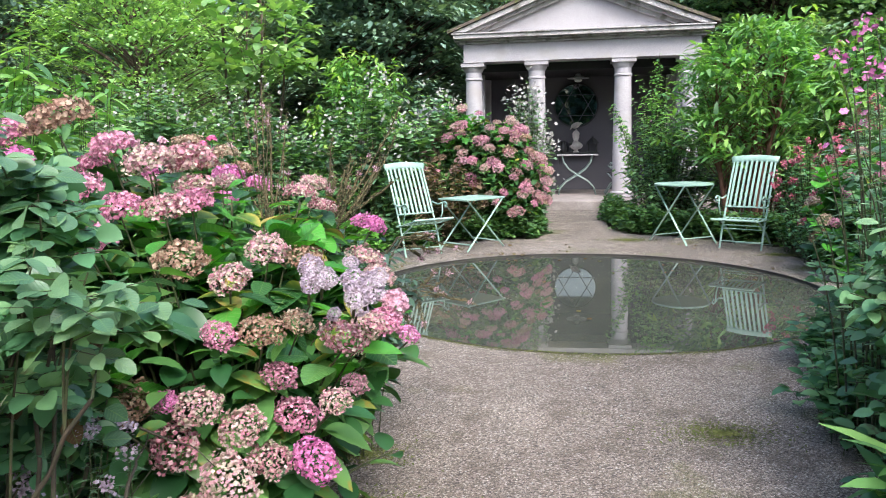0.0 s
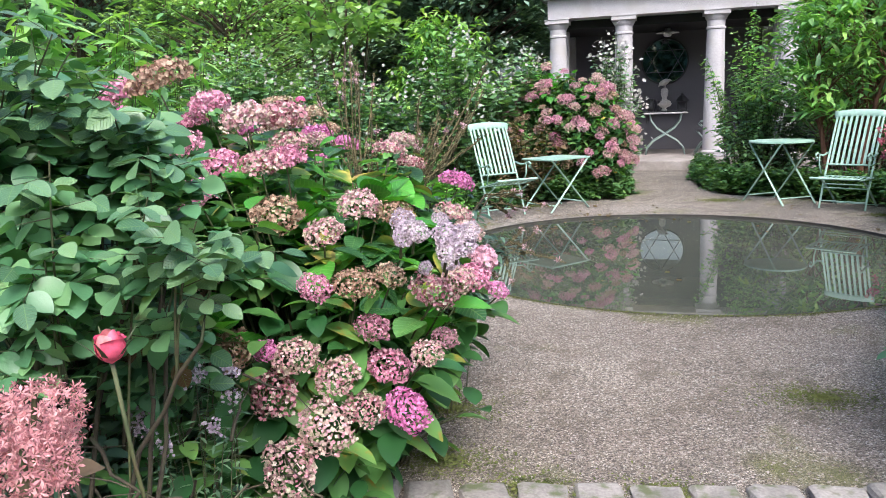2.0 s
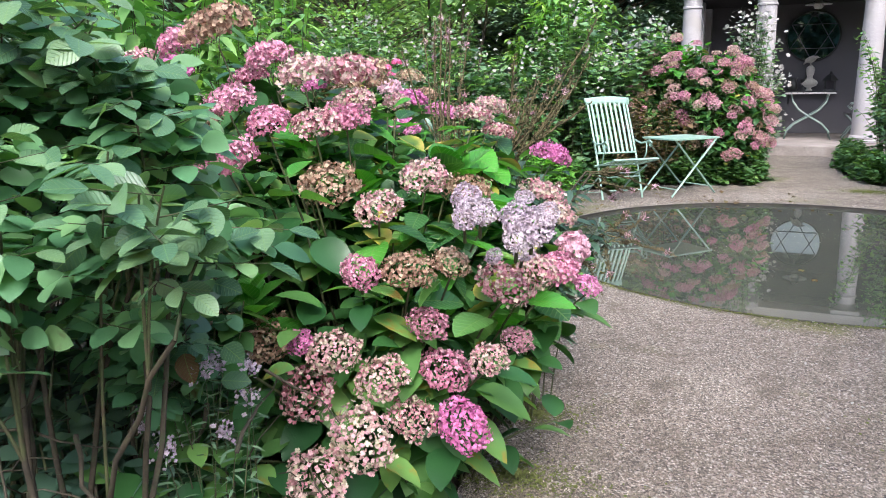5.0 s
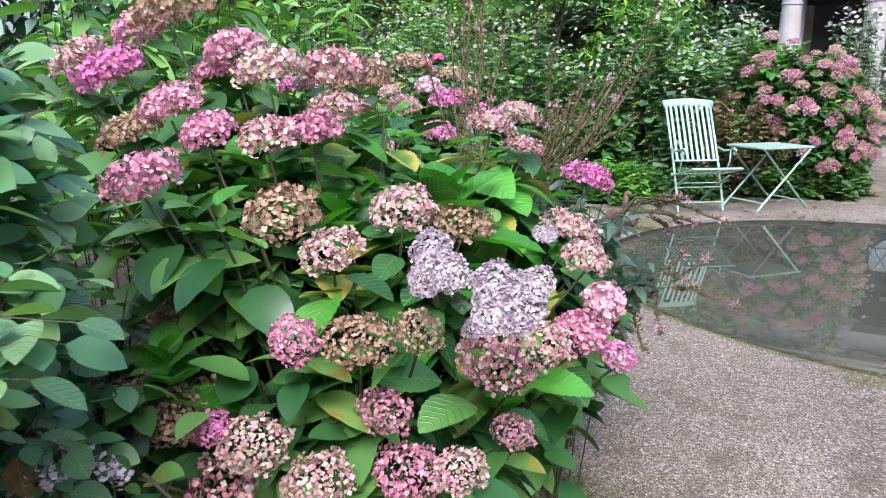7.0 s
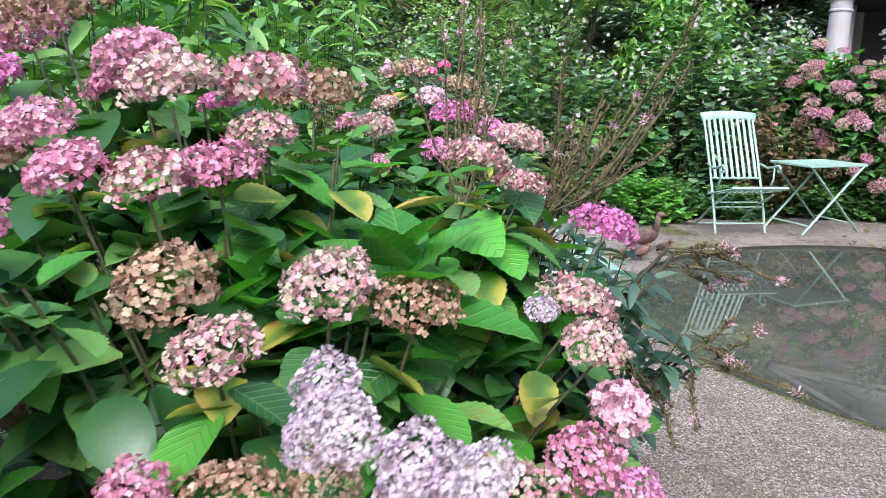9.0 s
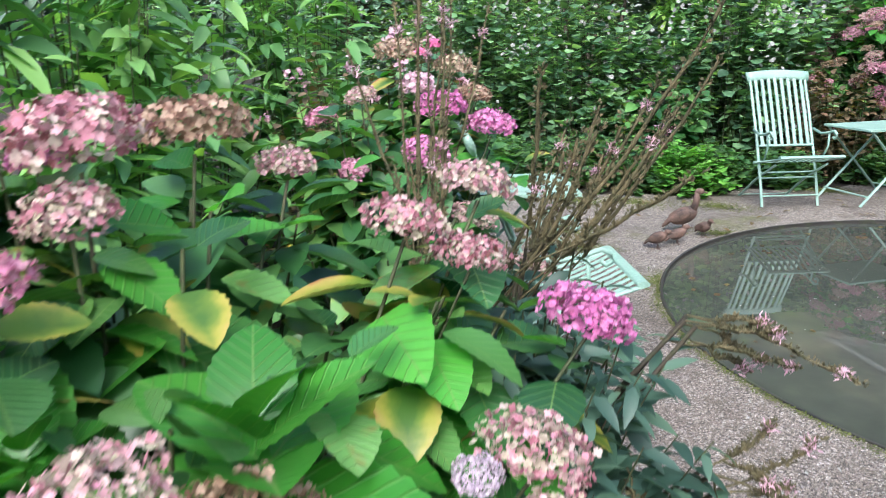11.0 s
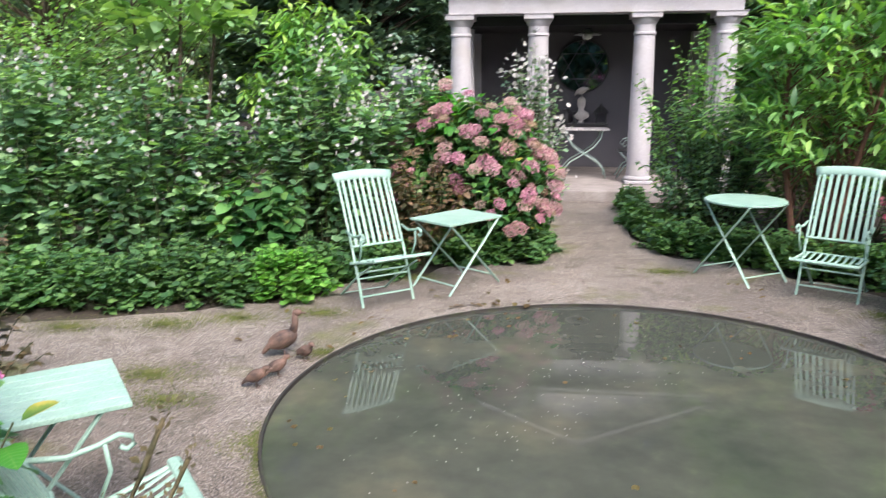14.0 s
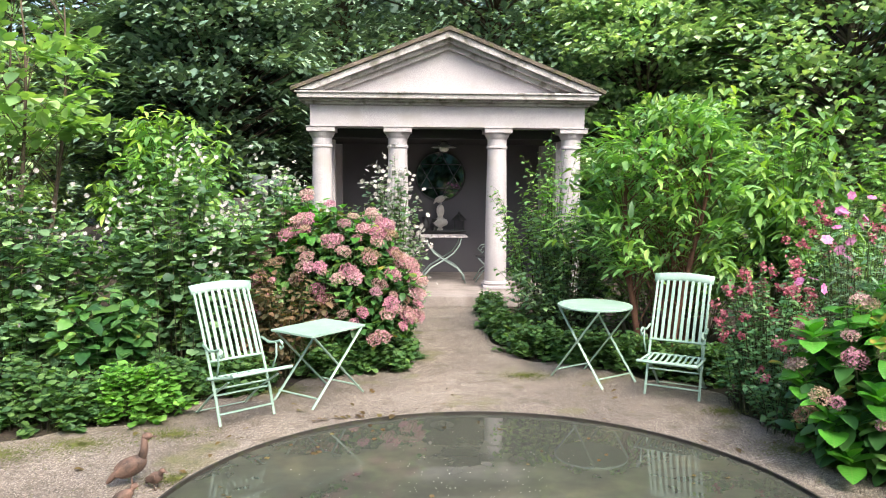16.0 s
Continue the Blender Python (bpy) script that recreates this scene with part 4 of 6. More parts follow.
# ---- garden chairs and tables ----
def garden_chair(at, rz, label, seat_tilt):
    """A folding slatted chair that faces its own -y; its origin lies between the front feet."""
    root = thing("folding_chair", label, "chair", "pale green folding chairs round the pond", at, rz)
    W, TOP, LEAN = 0.235, 1.04, 0.44
    def up(z):
        return LEAN * (z / TOP) ** 1.15
    for x in (-W, W):
        bm = bmesh.new()
        rod(bm, [(x, up(z), z) for z in (0, 0.2, 0.42, 0.6, 0.8, 1.0)], 0.012, 8, 0.7)
        part("upright", bm, M_GREEN, root)
        bm = bmesh.new()
        rod(bm, [(x * 0.9, 0.46, 0.0), (x * 0.9, 0.2, 0.19), (x * 0.9, -0.1, 0.36)], 0.012, 8, 0.7)
        part("rear_leg", bm, M_GREEN, root)
        bm = bmesh.new()
        y = up(0.59)
        rod(bm, [(x * 1.08, y, 0.60), (x * 1.1, y - 0.12, 0.575), (x * 1.1, y - 0.22, 0.592), (x * 1.1, y - 0.29, 0.615), (x * 1.1, y - 0.33, 0.598), (x * 1.1, y - 0.335, 0.568), (x * 1.1, y - 0.31, 0.553), (x * 1.1, y - 0.29, 0.57)], 0.011, 8, 1.0, 0.9)
        part("armrest", bm, M_GREEN, root, smooth=True)
        bm = bmesh.new()
        rod(bm, [(x * 1.08, y - 0.24, 0.594), (x * 1.06, y - 0.25, 0.49), (x * 1.03, y - 0.2, 0.385)], 0.008, 8)
        part("arm_support", bm, M_GREEN, root, smooth=True)
    bm = bmesh.new()
    pts = [(-W - 0.03 + (2 * W + 0.06) * i / 10, up(1.012) - 0.0 + 0.02 * math.sin(math.pi * i / 10), 1.012) for i in range(11)]
    rod(bm, pts, 0.042, 12, 0.38)
    bmesh.ops.rotate(bm, cent=(0, up(1.012), 1.012), matrix=Matrix.Rotation(radians(68), 3, "X"), verts=bm.verts)
    part("top_rail", bm, M_GREEN, root, "wide rounded top rail", True)
    bm = bmesh.new()
    rod(bm, [(-W, up(0.475), 0.475), (W, up(0.475), 0.475)], 0.017, 8, 0.6)
    part("lower_rail", bm, M_GREEN, root)
    for i in range(8):
        x = -W + 2 * W * (i + 0.75) / 8.5
        bm = bmesh.new()
        n = 6
        for j in range(n):
            z0, z1 = 0.475 + 0.525 * j / n, 0.475 + 0.525 * (j + 1) / n
            box(bm, (0.026, 0.009, math.hypot(z1 - z0, up(z1) - up(z0)) + 0.002), (x, (up(z0) + up(z1)) / 2 - 0.004, (z0 + z1) / 2), (-math.degrees(math.atan2(up(z1) - up(z0), z1 - z0)), 0, 0))
        part("back_slat", bm, M_GREEN, root)
    ca, sa = math.cos(radians(seat_tilt)), math.sin(radians(seat_tilt))
    def seat(yy, dz=0.0):
        return 0.17 - yy * ca, 0.335 + yy * sa + dz
    for i in range(9):
        x = -W + 0.03 + (2 * W - 0.06) * i / 8
        bm = bmesh.new()
        path = []
        for yy, dip in ((0.0, 0.012), (0.12, -0.006), (0.24, -0.012), (0.34, 0.0), (0.40, 0.012)):
            y, z = seat(yy, dip)
            path.append((x, y, z))
        rod(bm, path, 0.013, 6, 0.35)
        part("seat_slat", bm, M_GREEN, root)
    for yy, r in ((0.42, 0.026), (0.0, 0.016)):
        y, z = seat(yy, 0.01)
        bm = bmesh.new()
        rod(bm, [(-W - 0.02, y, z), (-W, y, z), (W, y, z), (W + 0.02, y, z)], r, 10, 0.5)
        part("seat_rail", bm, M_GREEN, root)
    for x in (-W - 0.008, W + 0.008):
        bm = bmesh.new()
        rod(bm, [(x, *seat(-0.02)), (x, *seat(0.42))], 0.013, 8, 0.7)
        part("seat_side", bm, M_GREEN, root)
    for y, z in ((up(0.085), 0.085), (up(0.225), 0.225), (up(0.26) + 0.03, 0.262), (0.44, 0.015)):
        bm = bmesh.new()
        rod(bm, [(-W, y, z), (W, y, z)], 0.016 if z > 0.05 else 0.009, 8, 0.45)
        part("cross_rail", bm, M_GREEN, root)
    return root


garden_chair((-1.015, 8.08, 0.008), 40, "pale green slatted folding armchair beside a small square table", 13)
garden_chair((2.587, 8.62, 0.008), -31, "pale green slatted folding armchair beside a round table", 2)
garden_chair((-1.09, 4.25, 0.008), 130, "pale green slatted folding armchair half hidden behind hydrangeas", 17)


def folding_table(at, rz, label, height, span, depth, top):
    """Two crossed pairs of legs in planes across local x, at y = -depth/2 and depth/2."""
    root = thing("folding_table", label, "table", "pale green folding tables round the pond", at, rz)
    if top[0] == "round":
        bm = bmesh.new()
        lathe(bm, [(top[1] - 0.012, height - 0.022), (top[1], height - 0.018), (top[1], height - 0.004), (top[1] - 0.006, height)], (0, 0, 0), 48)
        part("tabletop", bm, M_GREEN, root)
    elif top[0] == "planks":
        n = 7
        for i in range(n):
            bm = bmesh.new()
            box(bm, (top[1], top[2] / n - 0.006, 0.02), (0, -top[2] / 2 + top[2] * (i + 0.5) / n, height - 0.01), (0, 0, 0), 0.003)
            part("tabletop_plank", bm, M_GREEN, root)
    else:
        bm = bmesh.new()
        box(bm, (top[1], top[2], 0.02), (0, 0, height - 0.01), (0, 0, 0), 0.004)
        part("tabletop", bm, M_GREEN, root)
    for y in (-depth / 2, depth / 2):
        for s in (-1, 1):
            bm = bmesh.new()
            yy = y + 0.012 * s
            rod(bm, [(s * span / 2, yy, 0.0), (-s * span / 2 * 0.86, yy, height - 0.022)], 0.014, 8, 0.55)
            part("leg", bm, M_GREEN, root)
    for s in (-1, 1):
        bm = bmesh.new()
        rod(bm, [(s * span / 2 * 0.8, -depth / 2, 0.075), (s * span / 2 * 0.8, depth / 2, 0.075)], 0.008, 8)
        part("stretcher", bm, M_GREEN, root)
    return root


folding_table((-0.53, 8.75, 0.008), 52, "small pale green square folding table beside a chair", 0.62, 0.66, 0.46, ("square", 0.66, 0.5))
folding_table((2.05, 9.28, 0.008), -57, "pale green round folding table under a leafy shrub", 0.73, 0.64, 0.46, ("round", 0.355))
folding_table((-1.6, 4.5, 0.008), 39, "pale green slatted folding table behind the hydrangeas", 0.72, 0.6, 0.4, ("planks", 0.7, 0.5))


# ---- trees and background ----
for i, (x, y, h, r, low, lf) in enumerate([(-9.5, 20.5, 10.5, 3.2, 0.8, L_MIDTREE), (-5.4, 21.0, 11.5, 3.0, 0.9, L_DARKTREE), (-1.6, 22.6, 12.0, 3.3, 1.2, L_DARKTREE), (2.6, 22.0, 11.0, 3.2, 1.2, L_DARKTREE),
                                           (6.3, 21.0, 11.0, 3.1, 0.9, L_MIDTREE), (10.4, 20.5, 11.5, 3.3, 0.8, L_MIDTREE), (-12.8, 15.5, 10.0, 3.0, 0.7, L_DARKTREE), (13.2, 15.5, 10.5, 3.2, 0.6, L_DARKTREE), (-3.7, 18.2, 7.0, 2.0, 1.6, L_DARKTREE), (5.4, 18.4, 7.5, 2.1, 0.6, L_MIDTREE), (8.9, 16.6, 9.0, 2.6, 0.5, L_MIDTREE)]):
    tree("woodland_tree", "tall leafy deciduous tree behind the temple", (x, y), h, r, low, lf, 230, 150, 0.19, 0.2, QUAD, "woodland trees behind the temple")
tree("young_tree", "slender young tree with several pale stems and large light green leaves", (-4.15, 10.9), 4.6, 1.0, 2.1, L_YOUNGTREE, 64, 20, 0.16, 0.035, BROAD, "", 4, 0.0)
tree("round_topped_tree", "dense small tree with a rounded yellowish green crown", (-7.6, 13.5), 4.6, 1.9, 0.6, L_YOUNGTREE, 170, 110, 0.11, 0.12, QUAD)

# far woods close the distance all round
def far_woods():
    n = 70000
    a = rng.uniform(0, 2 * np.pi, n)
    r = 30 + rng.uniform(0, 5, n)
    top = 10.5 + 2.2 * np.sin(5 * a) + 1.4 * np.sin(11 * a + 1)
    z = rng.uniform(0, 1, n) ** 0.8 * top
    p = np.stack([r * np.cos(a), 6 + r * np.sin(a), z], 1)
    d = random_unit(n) + np.array([0, 0, -0.5])
    ob = tri_mesh("far_woods", *spread(QUAD, p, d, np.array([0, 0, 1.0]) + 0.6 * random_unit(n), rng.uniform(0.6, 1.2, n)), L_DARKTREE)
    tagged(ob, "dark green wood that closes the garden all round", "woods", "", "stuff")


far_woods()
bm = bmesh.new()
box(bm, (2.6, 0.3, 1.62), (-3.0, 15.3, 0.8), bevel=0.02)
lone("garden_wall", bm, M_WALL, "dark low garden wall beside the temple", "wall", kind="structure")
for x in (-2.28, -1.96):
    st = thing("garden_stool", "pale pierced ceramic garden stool on the dark wall", "stool", "ceramic garden stools", (x, 15.25, 1.61))
    bm = bmesh.new()
    lathe(bm, [(0.11, 0), (0.125, 0.02), (0.135, 0.12), (0.145, 0.2), (0.135, 0.28), (0.125, 0.38), (0.11, 0.4), (0.02, 0.405)], (0, 0, 0), 24)
    part("body", bm, M_CERAMIC, st, smooth=True)
    for k in range(6):
        bm = bmesh.new()
        lathe(bm, [(0.03, 0), (0.028, 0.006)], (0, 0, 0), 10)
        o = part("pierced_hole", bm, M_DARK, st)
        an = k * math.pi / 3
        o.matrix_basis = Matrix.Translation((0.143 * math.cos(an), 0.143 * math.sin(an), 0.2)) @ pose(0, 0, 0, 0, 90, math.degrees(an))


# ---- planting behind the pond ----
WHITE = ("blossom", 84, 0.024, DAISY, P_WHITE, 3, 0.07)
for x, y, rx, ry, lo, hi, n in ((-2, 9.7, 1.0, 0.9, 0.4, 1.95, 210), (-3.5, 9.3, 1.0, 0.9, 0.4, 2.0, 210), (-4.9, 8.9, 0.95, 0.9, 0.3, 2.0, 190), (-1.25, 10.5, 0.75, 0.8, 0.4, 2.0, 150), (-6.3, 8.3, 0.95, 0.9, 0.4, 2.0, 170)):
    shrub("anemone_clump", "dense grey-green anemone clump dotted with small white flowers", "flowering plant", (x, y), rx, ry, lo, hi, n, 20, 0.105, LOBED, L_ANEM, 0.1, 0.7, 0.3, 0.3, [WHITE], "white anemones", None, 0.004, 0.5, 30)
shrub("anemone_clump", "tall airy anemone with many white flowers before the temple", "flowering plant", (0.05, 10.75), 0.46, 0.4, 0.4, 2.15, 115, 20, 0.06, LOBED, L_GREY, 0.25, 0.5, 0.25, 0.3, [("blossom", 100, 0.028, DAISY, P_WHITE, 4, 0.05)], "white anemones", None, 0.004)
shrub("lance_leaf_shrub", "tall shrub with bright green drooping lance-shaped leaves", "shrub", (-2.5, 11.2), 1.0, 0.8, 0.9, 2.75, 120, 18, 0.17, LANCE, L_LANCE_MID, 0.5, 0.3, 0.45, 0.3, [("young_shoot_mass", 60, 0.15, LANCE, L_LANCE, 8, 0.05)], "", None, 0.006, 0.5, 30)
shrub("hibiscus_shrub", "low shrub with broad mid-green leaves among the anemones", "shrub", (-2.35, 8.65), 0.42, 0.35, 0.5, 1.05, 26, 12, 0.15, BROAD, L_HYD_STUFF, 0.35, 0.4)
shrub("bronze_shrub", "shrub with bronzed autumn-tinted leaves behind a chair", "shrub", (-0.95, 9.55), 0.55, 0.4, 0.3, 1.15, 60, 16, 0.075, OVATE, L_RUST, 0.2, 0.5)
for x, y, rx, ry in ((-2.55, 8.1, 0.6, 0.38), (-3.4, 7.85, 0.6, 0.38), (-4.4, 7.55, 0.65, 0.4), (-1.9, 8.6, 0.45, 0.4), (-3, 8.3, 0.6, 0.4), (-4, 8.05, 0.6, 0.4), (0.05, 10, 0.35, 0.45), (-0.2, 9.75, 0.3, 0.3), (-5.4, 7.3, 0.6, 0.4)):
    shrub("groundcover_clump", "low spreading clump of scalloped dark green leaves edging the gravel", "ground cover", (x, y), rx, ry, 0.03, 0.46, 150, 9, 0.07, LOBED, L_GERAN, 0.25, 0.75, 0.1, 0.2, None, "groundcover clumps", None, 0.0025)
shrub("groundcover_clump", "low clump of bright lime green leaves beside a chair", "ground cover", (-1.95, 8.2), 0.46, 0.3, 0.03, 0.46, 150, 9, 0.065, LOBED, L_LIME, 0.25, 0.6, 0.1, 0.2, None, "groundcover clumps", None, 0.0025)

# right of the path to the temple
tree("lance_leaf_tree", "small tree with red-brown stems and drooping lance-shaped leaves", (2.95, 10.05), 2.75, 0.8, 0.95, L_LANCE_MID, 100, 30, 0.15, 0.04, LANCE, "", 3, 0.1, M_REDBARK)
shrub("lance_leaf_shrub", "bright young shoots with lance-shaped leaves over a chair", "shrub", (3.1, 10.1), 1.05, 0.85, 1.0, 2.75, 60, 12, 0.12, LANCE, L_LANCE_MID, 0.6, 0.1, 0.35, 0.3, [("young_shoot_mass", 60, 0.14, LANCE, L_LANCE, 8, 0.05)], "", M_REDBARK, 0.005, 0.5, 34)
shrub("lance_leaf_shrub", "upright shrub with arching light green shoots", "shrub", (4.38, 10.15), 1.2, 0.9, 0.8, 2.6, 130, 18, 0.19, LANCE, L_LANCE_MID, 0.5, 0.3, 0.5, 0.3, [("young_shoot_mass", 60, 0.16, LANCE, L_LANCE, 8, 0.05)], "", None, 0.006, 0.5, 32)
shrub("lance_leaf_shrub", "tall green shrub with narrow leaves at the bed's back", "shrub", (5.88, 9.25), 1.1, 0.9, 0.7, 2.5, 120, 18, 0.18, LANCE, L_LANCE_MID, 0.45, 0.3, 0.5, 0.3, [("young_shoot_mass", 60, 0.15, LANCE, L_LANCE, 8, 0.05)], "", None, 0.006, 0.5, 30)
shrub("dusky_shrub", "loose dark green shrub beside the temple path", "shrub", (2.13, 10.9), 0.72, 0.5, 0.3, 1.75, 120, 24, 0.075, OVATE, L_ANEM, 0.2, 0.4, 0.3, 0.3, [("blossom", 9, 0.012, DAISY, P_PALEPINK, 2, 0.04)])
shrub("dusky_shrub", "loose climbing shrub with light leaves beside a column", "shrub", (2, 11.4), 0.72, 0.5, 0.6, 2.4, 120, 18, 0.085, OVATE, L_LANCE_MID, 0.3, 0.4, 0.5, 0.3, None, "", None, 0.004, 0.5, 22)
for x, y, rx, ry in ((1.7, 10.3, 0.42, 0.4), (2.43, 9.75, 0.45, 0.35), (3.18, 9.25, 0.4, 0.3), (1.53, 11.05, 0.3, 0.5), (3.55, 8.5, 0.3, 0.35)):
    shrub("groundcover_clump", "low spreading clump of scalloped dark green leaves edging the gravel", "ground cover", (x, y), rx, ry, 0.03, 0.4, 120, 9, 0.068, LOBED, L_GERAN, 0.25, 0.6, 0.1, 0.2, None, "groundcover clumps", None, 0.0025)
CRIMSON = ("blossom", 46, 0.0125, FLORET, P_SPIREA, 26, 0.02)
shrub("spirea_shrub", "twiggy shrub with flat crimson flower clusters beside a chair", "shrub", (3.25, 8.25), 0.5, 0.5, 0.25, 1.25, 120, 22, 0.055, OVATE, L_ROSE_STUFF, 0.2, 0.45, 0.2, 0.2, [CRIMSON], "spireas")
shrub("spirea_shrub", "low twiggy shrub with crimson flower clusters at the gravel's edge", "shrub", (3.2, 7.75), 0.4, 0.35, 0.15, 0.75, 70, 16, 0.055, OVATE, L_ROSE_STUFF, 0.2, 0.5, 0.2, 0.2, [("blossom", 16, 0.012, FLORET, P_SPIREA, 24, 0.018)], "spireas")
shrub("spirea_shrub", "tall twiggy shrub with faded crimson clusters behind", "shrub", (4.25, 8.8), 0.7, 0.6, 0.5, 1.75, 110, 22, 0.06, OVATE, L_ROSE_STUFF, 0.2, 0.45, 0.2, 0.2, [CRIMSON], "spireas")
shrub("cosmos_clump", "feathery cosmos with bright pink flowers", "flowering plant", (3.55, 7.35), 0.5, 0.4, 0.6, 1.8, 80, 30, 0.07, NARROW, L_GREY, 0.15, 0.4, 0.1, 0.3, [("blossom", 26, 0.046, DAISY, P_MAGENTA, 1, 0.02)], "", None, 0.003)
shrub("white_rose_shrub", "large rose shrub with white flowers", "shrub", (4.1, 5.7), 0.75, 0.8, 0.3, 1.75, 140, 24, 0.07, OVATE, L_ROSE_STUFF, 0.2, 0.4, 0.3, 0.3, [("blossom", 26, 0.034, DAISY, P_WHITE, 2, 0.04)])

for x, y, rx, ry in ((1.4, 11.7, 0.25, 0.6), (2.13, 10, 0.4, 0.3), (2.88, 9.45, 0.4, 0.3), (1.45, 12.8, 0.25, 0.6), (0, 11.8, 0.25, 0.6), (0, 12.9, 0.25, 0.6), (3.7, 8.1, 0.3, 0.3), (-1.3, 9.05, 0.4, 0.35), (-0.6, 9.6, 0.4, 0.3)):
    shrub("groundcover_clump", "low spreading clump of scalloped dark green leaves edging the gravel", "ground cover", (x, y), rx, ry, 0.03, 0.36, 110, 9, 0.068, LOBED, L_GERAN, 0.25, 0.6, 0.1, 0.2, None, "groundcover clumps", None, 0.0025)
shrub("dusky_shrub", "dense green shrub filling the bed behind the white anemones", "shrub", (-0.6, 11.6), 0.7, 0.7, 0.4, 1.7, 100, 24, 0.09, OVATE, L_ANEM, 0.2, 0.5)
shrub("dusky_shrub", "dense green shrub filling the bed beside the temple", "shrub", (-2.2, 12.8), 1.2, 0.9, 0.4, 1.6, 130, 24, 0.1, OVATE, L_ANEM, 0.2, 0.5)
shrub("dusky_shrub", "dense green shrub at the back of the bed", "shrub", (3.6, 11.6), 1.3, 1.0, 0.5, 2.1, 150, 24, 0.1, OVATE, L_LANCE_MID, 0.2, 0.5)
shrub("dusky_shrub", "tall dense green shrub at the edge of the wood", "shrub", (6.8, 11.5), 1.6, 1.3, 0.6, 2.9, 170, 26, 0.13, OVATE, L_LANCE_MID, 0.2, 0.5)
shrub("dusky_shrub", "tall dense green shrub at the edge of the wood", "shrub", (-6.2, 11.6), 1.5, 1.2, 0.6, 2.3, 170, 26, 0.13, OVATE, L_ANEM, 0.2, 0.5)
shrub("dusky_shrub", "dense leafy shrub filling the bed beside the pond", "shrub", (3.5, 5), 0.6, 0.5, 0.2, 1.3, 100, 24, 0.075, OVATE, L_ROSE_STUFF, 0.2, 0.5)
shrub("dusky_shrub", "dense leafy shrub behind the path-side roses", "shrub", (2.6, 2.65), 0.55, 0.8, 0.3, 1.6, 110, 24, 0.075, OVATE, L_LANCE_MID, 0.2, 0.5, 0.3, 0.25, [("blossom", 10, 0.034, DAISY, P_WHITE, 2, 0.04)])

for x, y, rx, ry in ((1.85, 3.05, 0.25, 0.4), (1.8, 2.05, 0.22, 0.45), (2.2, 4.05, 0.35, 0.35), (3.1, 5.3, 0.4, 0.35), (3.7, 6.4, 0.35, 0.45)):
    shrub("groundcover_clump", "low leafy clump at the foot of the path-side roses", "ground cover", (x, y), rx, ry, 0.1, 0.45, 100, 9, 0.075, OVATE, L_ROSE_STUFF, 0.35, 0.6, 0.1, 0.2, None, "groundcover clumps", None, 0.0025)

# ---- hydrangea bushes ----
def head_mesh(name, mat_, florets, flat, fs, seed, shape=FLORET):
    """A mophead: small four-petalled florets over a dome."""
    g = np.random.default_rng(seed)
    k = np.arange(florets) + 0.5
    zz = 1 - 1.45 * k / florets
    a = 2.39996 * k
    rr = np.sqrt(np.clip(1 - zz * zz, 0, 1))
    n = np.stack([rr * np.cos(a), rr * np.sin(a), zz], 1)
    az = np.arctan2(n[:, 1], n[:, 0])
    lump = 1 + 0.13 * np.sin(2 * az + seed) * rr + 0.09 * np.sin(5 * az + 2 * seed + 4 * zz) + 0.07 * np.sin(9 * az + 7 * zz + seed) - np.abs(g.normal(0, 0.13, florets))
    p = n * np.array([0.5, 0.5, flat * 0.5]) * lump[:, None]
    d = n + 0.75 * g.normal(size=(florets, 3))
    v, f = spread(shape, p, d, g.normal(size=(florets, 3)), fs * g.uniform(0.7, 1.22, florets))
    me_ob = tri_mesh(name, v, f, mat_)
    me = me_ob.data
    bpy.data.objects.remove(me_ob)
    return me


KINDS = (("pink", P_PINK, 400, 0.62, 0.045), ("dusty", P_DUSTY, 360, 0.58, 0.044), ("tan", P_TAN, 340, 0.56, 0.043), ("mauve", P_MAUVE, 380, 0.8, 0.046), ("magenta", P_MAGENTA, 430, 0.62, 0.046), ("lilac", P_LILAC, 700, 0.26, 0.042), ("palepink", P_PALEPINK, 190, 0.8, 0.085))
HEADS = {k: [head_mesh("flower_head", m, fl, flat, fs, 10 * i + j) for j in range(3)] for i, (k, m, fl, flat, fs) in enumerate(KINDS)}
FAR_HEADS = {k: [head_mesh("flower_head", m, fl // 2, flat, fs * 1.35, 10 * i + j, FAR_FLORET) for j in range(3)] for i, (k, m, fl, flat, fs) in enumerate(KINDS)}


def leaf_mesh(name, shape, mat_):
    ob = tri_mesh(name, *shape, mat_, None, True)
    me = ob.data
    bpy.data.objects.remove(ob)
    return me


HYD_SHAPES = [leaf_shape(w, 0.43, c, d, 17, 0.004, 0.035) for w, c, d in ((0.68, 0.25, 0.2), (0.76, 0.2, 0.32), (0.64, 0.35, 0.1))]
HYD_LEAVES = [leaf_mesh("leaf", s, L_HYD) for s in HYD_SHAPES]
BRIGHT_LEAVES = [leaf_mesh("leaf", s, L_BRIGHT) for s in HYD_SHAPES]
YELLOW_LEAVES = [leaf_mesh("leaf", s, L_YELLOW) for s in HYD_SHAPES]


def put(mesh, name, parent, p, d, up, s, label=""):
    R = frames_for(np.array([d], float), np.array([up], float))[0]
    ob = new(name, mesh)
    ob.parent = parent
    ob.matrix_local = Matrix.Translation(Vector(p)) @ Matrix(R.tolist()).to_4x4() @ Matrix.Diagonal((s, s, s, 1))
    if label:
        ob["label"] = label
    return ob


